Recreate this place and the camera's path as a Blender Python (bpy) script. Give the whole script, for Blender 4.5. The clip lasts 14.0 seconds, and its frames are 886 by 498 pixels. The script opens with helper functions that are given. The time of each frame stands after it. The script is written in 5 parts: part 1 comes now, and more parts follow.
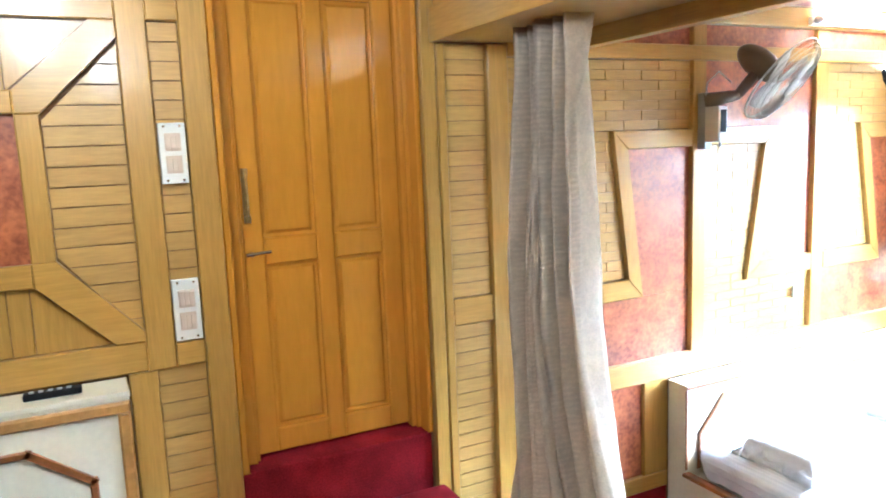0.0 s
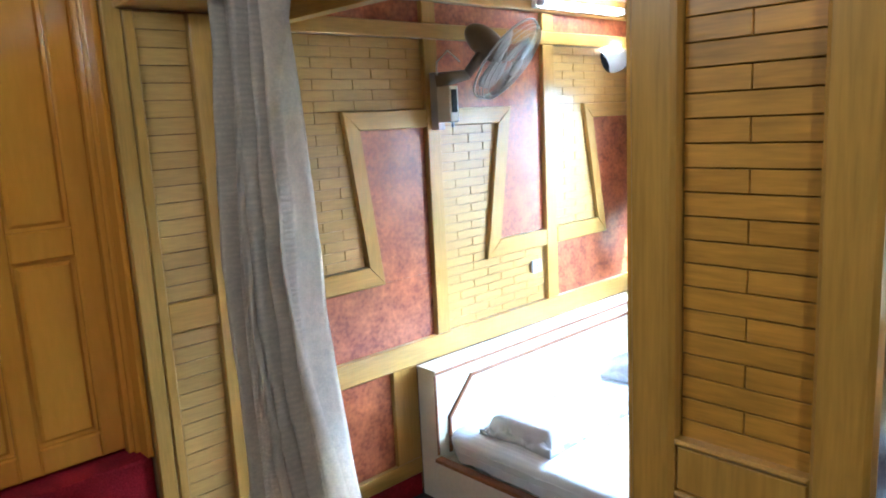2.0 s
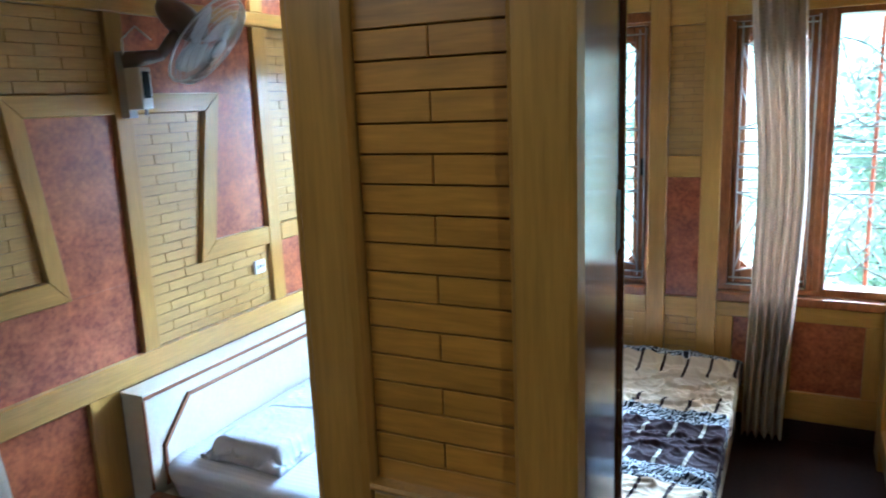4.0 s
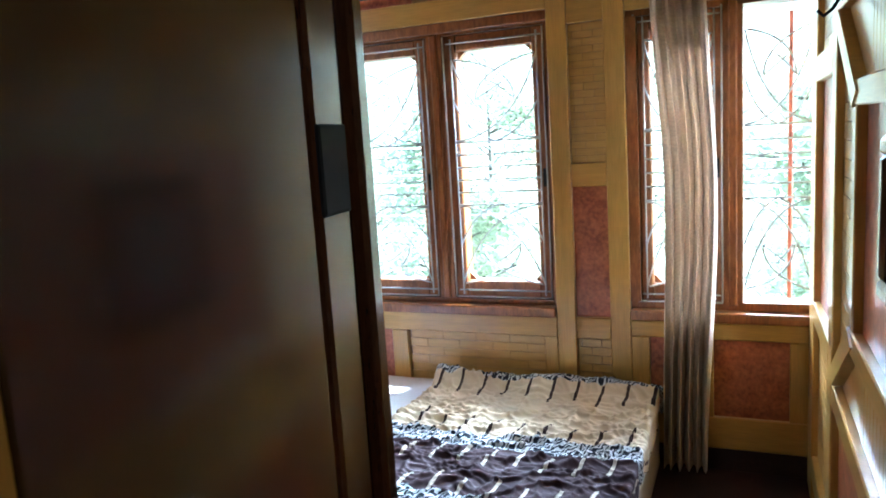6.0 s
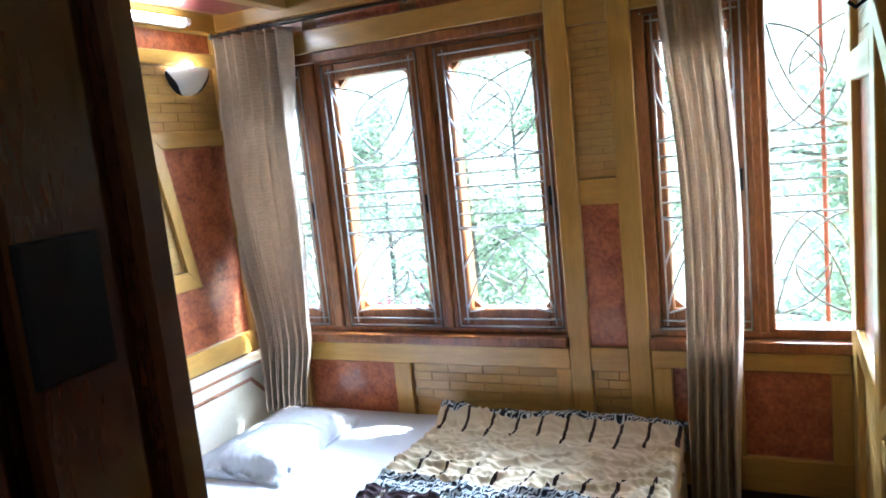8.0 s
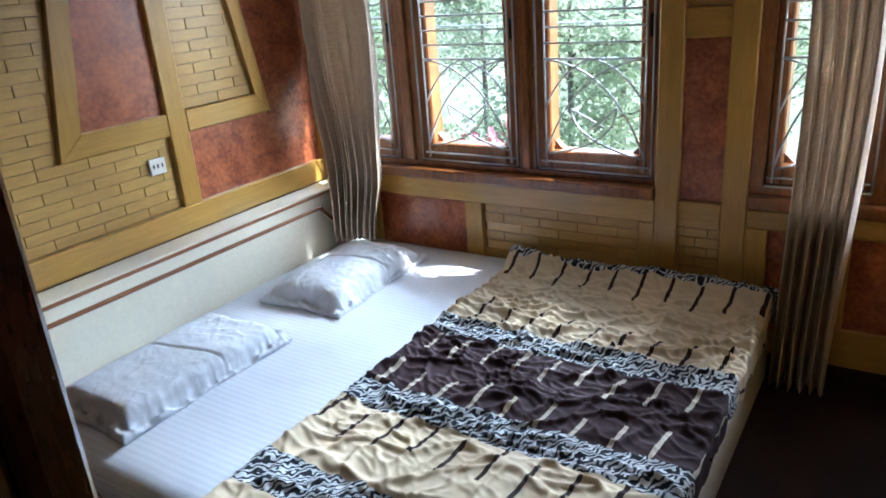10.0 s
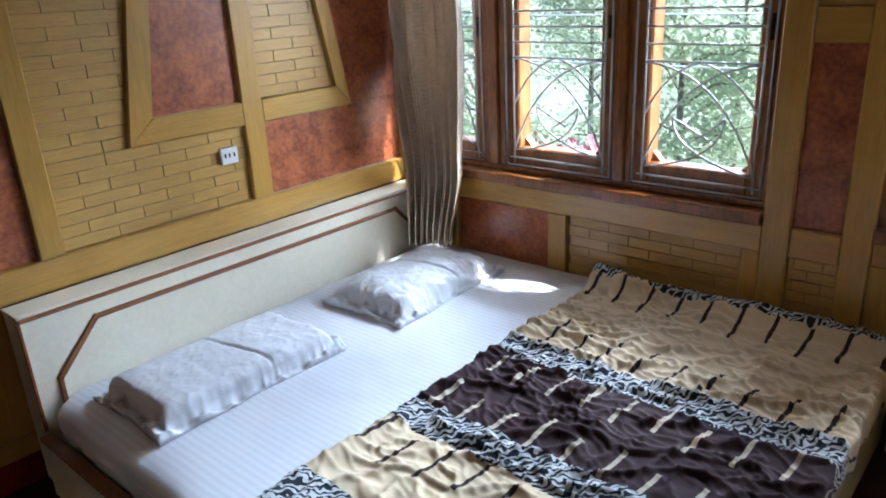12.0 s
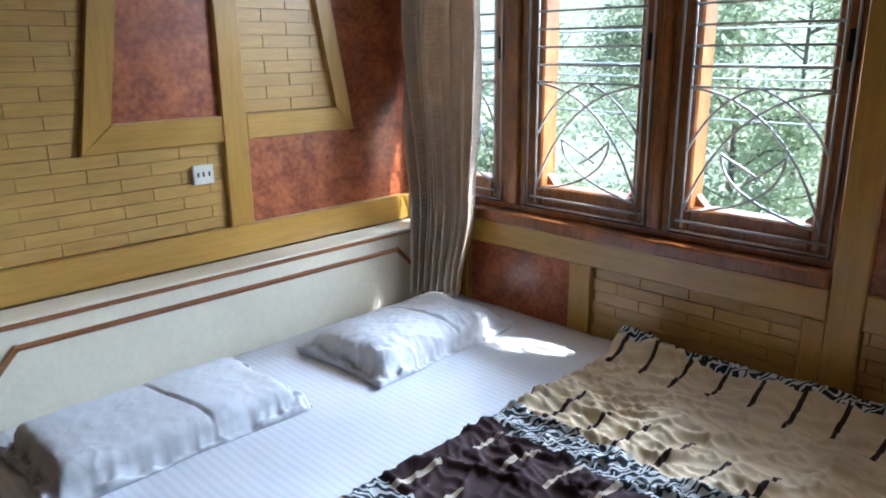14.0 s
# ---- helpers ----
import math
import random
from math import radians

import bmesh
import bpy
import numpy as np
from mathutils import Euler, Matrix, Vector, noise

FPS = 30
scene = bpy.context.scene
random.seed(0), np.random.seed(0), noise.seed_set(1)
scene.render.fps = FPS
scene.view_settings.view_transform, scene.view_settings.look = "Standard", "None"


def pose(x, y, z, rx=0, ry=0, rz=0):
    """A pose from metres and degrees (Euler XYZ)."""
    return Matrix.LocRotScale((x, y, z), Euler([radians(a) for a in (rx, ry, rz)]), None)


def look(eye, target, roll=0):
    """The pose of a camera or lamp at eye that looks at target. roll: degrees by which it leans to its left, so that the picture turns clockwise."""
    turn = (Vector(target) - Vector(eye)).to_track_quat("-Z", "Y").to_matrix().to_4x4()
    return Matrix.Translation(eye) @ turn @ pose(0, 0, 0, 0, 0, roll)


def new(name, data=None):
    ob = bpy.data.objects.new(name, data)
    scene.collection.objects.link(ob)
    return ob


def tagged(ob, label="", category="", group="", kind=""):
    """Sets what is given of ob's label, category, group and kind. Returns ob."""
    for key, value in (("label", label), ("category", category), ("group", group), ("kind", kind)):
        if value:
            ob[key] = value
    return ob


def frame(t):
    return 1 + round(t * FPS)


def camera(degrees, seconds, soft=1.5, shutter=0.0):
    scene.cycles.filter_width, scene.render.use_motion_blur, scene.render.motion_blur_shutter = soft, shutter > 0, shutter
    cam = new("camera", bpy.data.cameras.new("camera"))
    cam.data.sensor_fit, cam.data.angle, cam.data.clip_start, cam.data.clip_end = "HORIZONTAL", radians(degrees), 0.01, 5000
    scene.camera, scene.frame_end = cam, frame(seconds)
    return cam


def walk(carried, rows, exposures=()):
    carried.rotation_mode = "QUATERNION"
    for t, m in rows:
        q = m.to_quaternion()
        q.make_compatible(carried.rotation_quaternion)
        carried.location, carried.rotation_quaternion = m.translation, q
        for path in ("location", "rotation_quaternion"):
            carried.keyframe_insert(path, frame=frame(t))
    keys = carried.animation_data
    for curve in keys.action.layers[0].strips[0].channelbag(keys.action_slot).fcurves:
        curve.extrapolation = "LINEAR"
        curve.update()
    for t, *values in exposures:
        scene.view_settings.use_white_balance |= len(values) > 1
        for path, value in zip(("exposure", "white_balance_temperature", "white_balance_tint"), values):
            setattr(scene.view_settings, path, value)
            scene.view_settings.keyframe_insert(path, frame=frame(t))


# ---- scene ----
cam = camera(62.6, 14.0, soft=1.8, shutter=0.25)
PATH = [
    (0, (0.22, -0.098, 1.689), (1.096, 1.677, 1.403), -2.3),
    (0.5, (0.252, -0.094, 1.676), (1.225, 1.628, 1.381), -2.3),
    (1, (0.342, -0.106, 1.687), (1.398, 1.561, 1.364), -2.2),
    (1.5, (0.426, -0.065, 1.671), (1.649, 1.477, 1.318), -2.0),
    (2, (0.499, -0.044, 1.667), (1.847, 1.391, 1.315), -2.9),
    (2.5, (0.555, -0.031, 1.655), (1.945, 1.355, 1.276), -2.7),
    (3, (0.599, -0.03, 1.648), (2.07, 1.265, 1.248), -2.5),
    (3.5, (0.645, -0.022, 1.651), (2.282, 1.049, 1.237), -1.7),
    (4, (0.715, 0.006, 1.643), (2.468, 0.881, 1.241), -2.3),
    (4.2, (0.73, 0.012, 1.625), (2.526, 0.805, 1.244), -3.0),
    (6.3, (1.18, -0.133, 1.47), (2.999, 0.648, 1.184), -3.8),
    (6.5, (1.196, -0.126, 1.464), (3.01, 0.666, 1.182), -4.1),
    (7, (1.274, -0.145, 1.463), (3.114, 0.578, 1.16), -4.7),
    (7.5, (1.369, -0.144, 1.491), (3.184, 0.646, 1.204), -4.8),
    (8, (1.453, -0.153, 1.535), (3.24, 0.7, 1.251), -5.9),
    (8.5, (1.519, -0.183, 1.539), (3.269, 0.745, 1.258), -4.8),
    (9, (1.577, -0.175, 1.523), (3.238, 0.827, 1.037), -5.4),
    (9.2, (1.602, -0.165, 1.518), (3.212, 0.871, 0.942), -5.7),
    (11.3, (1.78, -0.07, 1.496), (3.265, 1.041, 0.747), -3.2),
    (11.5, (1.808, -0.074, 1.491), (3.262, 1.071, 0.734), -3.2),
    (12, (1.881, -0.059, 1.46), (3.28, 1.195, 0.775), -3.0),
    (12.5, (1.96, -0.003, 1.428), (3.314, 1.323, 0.79), -1.7),
    (13, (2.078, 0.045, 1.41), (3.338, 1.468, 0.785), -2.7),
    (13.5, (2.169, 0.047, 1.315), (3.456, 1.466, 0.742), -2.1),
    (14, (2.25, 0.092, 1.288), (3.61, 1.459, 0.755), -0.6),
]
EXPO = [(0.0, 4.8, 4800, 4), (1.5, 4.2, 4600, 2), (2.5, 3.45, 4450, 2), (3.5, 2.95, 4350, 2), (4.2, 2.8, 4350, 2), (6.5, 2.95, 5000, 7), (7.5, 2.75, 5000, 7), (8.5, 2.4, 4900, 7), (9.2, 1.75, 5050, 7), (11.3, 1.6, 5350, 11), (14.0, 1.5, 5350, 10)]
walk(cam, [(t, look(eye, target, roll)) for t, eye, target, roll in PATH], EXPO)

# ---- world, sun, lamps ----
SUN_WAY = Vector((-0.27, 0.44, -0.62)).normalized()
world = bpy.data.worlds.new("world")
scene.world = world
world.use_nodes = True
wn = world.node_tree.nodes
sky = wn.new("ShaderNodeTexSky")
sky.sky_type, sky.sun_disc = "NISHITA", False
sky.sun_elevation = math.asin(-SUN_WAY.z)
sky.sun_rotation = math.atan2(-SUN_WAY.x, -SUN_WAY.y)
sky.dust_density = 3.0
wn["Background"].inputs["Strength"].default_value = 0.15
world.node_tree.links.new(sky.outputs[0], wn["Background"].inputs["Color"])


def lamp(name, kind, m, energy, colour, **extra):
    data = bpy.data.lights.new(name, kind)
    data.energy, data.color = energy, colour
    if kind == "SUN":
        data.angle = radians(extra["angle"])
    if kind == "AREA":
        data.shape, data.size, data.size_y = "RECTANGLE", extra["sx"], extra["sy"]
    if kind == "POINT":
        data.shadow_soft_size = extra["soft"]
    ob = new(name, data)
    ob.matrix_world = m
    return ob


lamp("sun", "SUN", look((0, 0, 0), SUN_WAY), 4.6, (1.0, 0.93, 0.82), angle=0.6)
# area lamps added outside, standing in for sky light through the two windows
lamp("sky_stand_in", "AREA", look((7.2, -2.6, 3.0), (3.7, 1.9, 0.8)), 230.0, (0.90, 0.95, 1.0), sx=3.0, sy=1.8)
lamp("sky_stand_in", "AREA", look((8.6, 1.3, 4.1), (2.7, 1.4, 0.6)), 330.0, (0.88, 0.94, 1.0), sx=3.4, sy=1.4)
# the outer room's ceiling bulbs, unseen; the second is added to light the jamb
lamp("unseen_bulb_light", "POINT", pose(0.1, 0.95, 2.2), 0.85, (1.0, 0.94, 0.82), soft=0.04)
lamp("unseen_bulb_light", "POINT", pose(0.45, -0.75, 2.2), 0.55, (1.0, 0.94, 0.82), soft=0.04)


# ---- materials ----
def material(name, colour, rough=0.5, metal=0.0, coat=0.0, vary=0.15, scale=8.0, stretch=(1, 1, 1), bump=0.1, fine=60.0, tint=None, island=0.0, spec=0.5):
    m = bpy.data.materials.new(name)
    m.use_nodes = True
    n, l = m.node_tree.nodes, m.node_tree.links
    b = n["Principled BSDF"]
    co = n.new("ShaderNodeTexCoord")
    mp = n.new("ShaderNodeMapping")
    mp.inputs["Scale"].default_value = stretch
    l.new(co.outputs["Object"], mp.inputs["Vector"])
    big = n.new("ShaderNodeTexNoise")
    big.inputs["Scale"].default_value, big.inputs["Detail"].default_value = scale, 6
    small = n.new("ShaderNodeTexNoise")
    small.inputs["Scale"].default_value, small.inputs["Detail"].default_value = fine, 4
    l.new(mp.outputs[0], big.inputs["Vector"])
    l.new(mp.outputs[0], small.inputs["Vector"])
    add = n.new("ShaderNodeMath")
    add.operation = "ADD"
    l.new(big.outputs["Fac"], add.inputs[0])
    l.new(small.outputs["Fac"], add.inputs[1])
    last = add
    if island:
        info = n.new("ShaderNodeObjectInfo")
        mul = n.new("ShaderNodeMath")
        mul.operation = "MULTIPLY_ADD"
        mul.inputs[1].default_value = island
        l.new(info.outputs["Random"], mul.inputs[0])
        l.new(add.outputs[0], mul.inputs[2])
        last = mul
    ramp = n.new("ShaderNodeValToRGB")
    low = [c * (1 - vary * 1.6) for c in colour] if tint is None else list(tint)
    high = [min(1, c * (1 + vary)) for c in colour]
    ramp.color_ramp.elements[0].position, ramp.color_ramp.elements[0].color = 0.36, (*low, 1)
    ramp.color_ramp.elements[1].position, ramp.color_ramp.elements[1].color = 0.64, (*high, 1)
    half = n.new("ShaderNodeMath")
    half.operation = "MULTIPLY"
    half.inputs[1].default_value = 0.5 if not island else 1 / (2 + island)
    l.new(last.outputs[0], half.inputs[0])
    l.new(half.outputs[0], ramp.inputs[0])
    l.new(ramp.outputs[0], b.inputs["Base Color"])
    if bump:
        bp = n.new("ShaderNodeBump")
        bp.inputs["Strength"].default_value, bp.inputs["Distance"].default_value = bump, 0.004
        l.new(add.outputs[0], bp.inputs["Height"])
        l.new(bp.outputs[0], b.inputs["Normal"])
    b.inputs["Roughness"].default_value, b.inputs["Metallic"].default_value = rough, metal
    b.inputs["Coat Weight"].default_value, b.inputs["Coat Roughness"].default_value = coat, 0.12
    b.inputs["Specular IOR Level"].default_value = spec
    return m


WOOD_V = material("varnished_pine_upright", (0.46, 0.265, 0.052), 0.3, coat=0.4, vary=0.09, scale=3, stretch=(14, 14, 1), bump=0.04, fine=12)
WOOD_H = material("varnished_pine_level", (0.46, 0.265, 0.052), 0.3, coat=0.4, vary=0.09, scale=3, stretch=(1, 1, 14), bump=0.04, fine=12)
BRICK = material("pine_strip", (0.49, 0.30, 0.08), 0.36, coat=0.3, vary=0.10, scale=4, stretch=(2, 2, 18), bump=0.05, fine=9, island=0.3)
STRIP = material("partition_strip", (0.52, 0.25, 0.025), 0.33, coat=0.3, vary=0.18, scale=4, stretch=(2, 2, 22), bump=0.05, fine=9, island=0.3)
GROOVE = material("joint_shadow_wood", (0.25, 0.14, 0.055), 0.7, vary=0.2)
BURL = material("burl_veneer", (0.40, 0.125, 0.045), 0.34, coat=0.35, vary=0.25, scale=14, bump=0.03, fine=55, tint=(0.20, 0.050, 0.022))
DOORW = material("orange_varnished_door", (0.60, 0.265, 0.02), 0.2, coat=0.8, vary=0.05, scale=2, stretch=(6, 6, 1), bump=0.02, fine=10)
DARK = material("dark_brown_polish", (0.040, 0.014, 0.005), 0.16, coat=0.7, vary=0.18, scale=2, stretch=(5, 5, 1), bump=0.004)
JAMBW = material("brown_polish", (0.06, 0.020, 0.007), 0.22, coat=0.6, vary=0.2, scale=2, stretch=(5, 5, 1), bump=0.006)
WOOD_P = material("amber_pine_upright", (0.46, 0.245, 0.036), 0.3, coat=0.4, vary=0.12, scale=3, stretch=(14, 14, 1), bump=0.04, fine=12)
FRAMEW = material("teak_window_frame", (0.25, 0.092, 0.024), 0.32, coat=0.4, vary=0.25, scale=4, stretch=(8, 8, 2), bump=0.06, fine=14)
CREAM = material("cream_laminate", (0.76, 0.72, 0.58), 0.35, vary=0.04, scale=3, bump=0.015)
BEAD = material("brown_bead", (0.26, 0.10, 0.03), 0.35, coat=0.2, vary=0.2, scale=6, stretch=(2, 2, 8))
GOLD = material("golden_moulding", (0.46, 0.25, 0.07), 0.3, coat=0.4, vary=0.15)
CARPET = material("red_carpet", (0.24, 0.012, 0.018), 0.95, vary=0.3, scale=9, bump=0.6, fine=160, spec=0.1)
FLOORM = material("dark_floor", (0.03, 0.010, 0.007), 0.6, vary=0.3, scale=5, bump=0.1)
SHEET = material("white_cotton", (0.60, 0.62, 0.66), 0.85, vary=0.03, scale=20, bump=0.12, fine=220, spec=0.2)
STRIPED = material("striped_white_cotton", (0.60, 0.62, 0.66), 0.85, vary=0.03, scale=20, bump=0.12, fine=220, spec=0.2)
CURTAIN = material("grey_beige_curtain", (0.74, 0.63, 0.50), 0.8, vary=0.12, scale=40, stretch=(1, 1, 1), bump=0.3, fine=170, spec=0.2)
STEEL = material("silver_painted_bar", (0.50, 0.51, 0.52), 0.32, metal=0.55, vary=0.06)
WHITEP = material("white_plastic", (0.75, 0.74, 0.70), 0.35, vary=0.03, bump=0.0)
BLADE = material("brown_grey_blade", (0.20, 0.165, 0.14), 0.35, vary=0.05, bump=0.0)
GREYP = material("grey_plastic", (0.42, 0.42, 0.44), 0.4, vary=0.04, bump=0.0)
PINKP = material("pinkish_switch", (0.62, 0.50, 0.40), 0.4, vary=0.05, bump=0.0)
BLACKP = material("black_plastic", (0.012, 0.012, 0.013), 0.6, vary=0.1, bump=0.0, spec=0.12)
BRASS = material("old_brass", (0.42, 0.30, 0.12), 0.35, metal=1.0, vary=0.2)
CHROME = material("chrome", (0.7, 0.7, 0.7), 0.18, metal=1.0, vary=0.05, bump=0.0)
ROD = material("dark_rod", (0.05, 0.045, 0.04), 0.35, metal=0.6, vary=0.2)
CEILM = material("pale_varnished_ceiling", (0.55, 0.38, 0.16), 0.3, coat=0.4, vary=0.12, scale=3, stretch=(2, 12, 2), bump=0.04)
CEILP = material("maroon_ceiling_panel", (0.22, 0.05, 0.05), 0.35, coat=0.3, vary=0.2, scale=12)
LEAF = material("leaf", (0.25, 0.28, 0.21), 0.5, vary=0.5, scale=3, bump=0.0)
LEAF2 = material("pale_leaf", (0.33, 0.38, 0.27), 0.5, vary=0.5, scale=3, bump=0.0)
BARK = material("bark", (0.20, 0.17, 0.14), 0.9, vary=0.4, scale=9, bump=0.6)
GROUND = material("hillside_ground", (0.28, 0.31, 0.22), 0.95, vary=0.4, scale=0.6, bump=0.5)
REDPOLE = material("red_oxide_paint", (0.45, 0.13, 0.06), 0.5, vary=0.2)
FLOWER = material("red_flowers", (0.48, 0.16, 0.2), 0.6, vary=0.2)
CABLE = material("grey_cable", (0.5, 0.5, 0.5), 0.5, vary=0.1)
MAT_ART = material("maroon_mount", (0.16, 0.02, 0.025), 0.5, vary=0.1)
ART = material("dark_blue_print", (0.10, 0.12, 0.16), 0.3, vary=0.6, scale=25, fine=70)

for leaf in (LEAF, LEAF2):
    ln, ll = leaf.node_tree.nodes, leaf.node_tree.links
    thin, both = ln.new("ShaderNodeBsdfTranslucent"), ln.new("ShaderNodeMixShader")
    thin.inputs["Color"].default_value = (0.53, 0.60, 0.43, 1)
    both.inputs[0].default_value = 0.65
    ll.new(ln["Principled BSDF"].outputs[0], both.inputs[1])
    ll.new(thin.outputs[0], both.inputs[2])
    ll.new(both.outputs[0], ln["Material Output"].inputs["Surface"])

# satin stripes woven into the bed sheet, 22 mm apart
sn, sl = STRIPED.node_tree.nodes, STRIPED.node_tree.links
sc, sw, sm = sn.new("ShaderNodeTexCoord"), sn.new("ShaderNodeTexWave"), sn.new("ShaderNodeMix")
sw.bands_direction = "X"
sw.inputs["Scale"].default_value, sw.inputs["Distortion"].default_value, sw.inputs["Detail"].default_value = 14.3, 0.25, 1.0
sl.new(sc.outputs["Object"], sw.inputs["Vector"])
sm.data_type = "RGBA"
sm.inputs["A"].default_value, sm.inputs["B"].default_value = (0.56, 0.58, 0.63, 1), (0.63, 0.65, 0.69, 1)
sl.new(sw.outputs["Fac"], sm.inputs["Factor"])
sl.new(sm.outputs["Result"], sn["Principled BSDF"].inputs["Base Color"])

# curtain cloth: smooth bands between ruched, cross-rippled ones, thin enough to let light through
cn, ck = CURTAIN.node_tree.nodes, CURTAIN.node_tree.links
cu = cn.new("ShaderNodeUVMap")
bands, ripple = cn.new("ShaderNodeTexWave"), cn.new("ShaderNodeTexWave")
bands.bands_direction, ripple.bands_direction = "X", "Y"
bands.inputs["Scale"].default_value, bands.inputs["Distortion"].default_value = 3.2, 1.0
ripple.inputs["Scale"].default_value, ripple.inputs["Distortion"].default_value = 18.0, 5.0
ripple.inputs["Detail"].default_value, ripple.inputs["Detail Scale"].default_value = 2.0, 2.0
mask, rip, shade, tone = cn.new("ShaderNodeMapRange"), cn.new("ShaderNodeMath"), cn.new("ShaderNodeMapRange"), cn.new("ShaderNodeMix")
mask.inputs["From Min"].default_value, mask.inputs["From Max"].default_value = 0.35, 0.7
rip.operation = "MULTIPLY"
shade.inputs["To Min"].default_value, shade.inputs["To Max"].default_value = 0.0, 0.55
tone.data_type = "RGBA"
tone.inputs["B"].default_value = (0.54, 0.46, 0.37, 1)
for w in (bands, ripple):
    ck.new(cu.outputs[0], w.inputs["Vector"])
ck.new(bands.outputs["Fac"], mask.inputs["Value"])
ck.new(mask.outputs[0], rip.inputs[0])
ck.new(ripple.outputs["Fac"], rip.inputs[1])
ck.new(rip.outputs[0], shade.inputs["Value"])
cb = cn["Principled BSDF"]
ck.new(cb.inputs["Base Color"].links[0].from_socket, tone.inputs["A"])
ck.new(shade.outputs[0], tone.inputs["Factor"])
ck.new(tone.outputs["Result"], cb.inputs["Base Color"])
ruche = cn.new("ShaderNodeBump")
ruche.inputs["Strength"].default_value, ruche.inputs["Distance"].default_value = 0.4, 0.004
ck.new(rip.outputs[0], ruche.inputs["Height"])
ck.new(cb.inputs["Normal"].links[0].from_socket, ruche.inputs["Normal"])
ck.new(ruche.outputs[0], cb.inputs["Normal"])
thin, both = cn.new("ShaderNodeBsdfTranslucent"), cn.new("ShaderNodeMixShader")
thin.inputs["Color"].default_value = (0.62, 0.52, 0.41, 1)
both.inputs[0].default_value = 0.34
ck.new(cb.outputs[0], both.inputs[1])
ck.new(thin.outputs[0], both.inputs[2])
ck.new(both.outputs[0], cn["Material Output"].inputs["Surface"])

GLASS = bpy.data.materials.new("window_glass")
GLASS.use_nodes = True
gb = GLASS.node_tree.nodes["Principled BSDF"]
gb.inputs["Base Color"].default_value = (0.93, 0.98, 0.96, 1)
gb.inputs["Roughness"].default_value, gb.inputs["Transmission Weight"].default_value, gb.inputs["IOR"].default_value = 0.0, 1.0, 1.05


def glowing(name, colour, strength):
    m = bpy.data.materials.new(name)
    m.use_nodes = True
    b = m.node_tree.nodes["Principled BSDF"]
    b.inputs["Emission Color"].default_value, b.inputs["Emission Strength"].default_value = (*colour, 1), strength
    b.inputs["Base Color"].default_value = (0.8, 0.8, 0.8, 1)
    return m


TUBE = glowing("lit_tube", (1.0, 0.98, 0.9), 7.0)
BULB = glowing("lit_bulb", (1.0, 0.9, 0.72), 24.0)


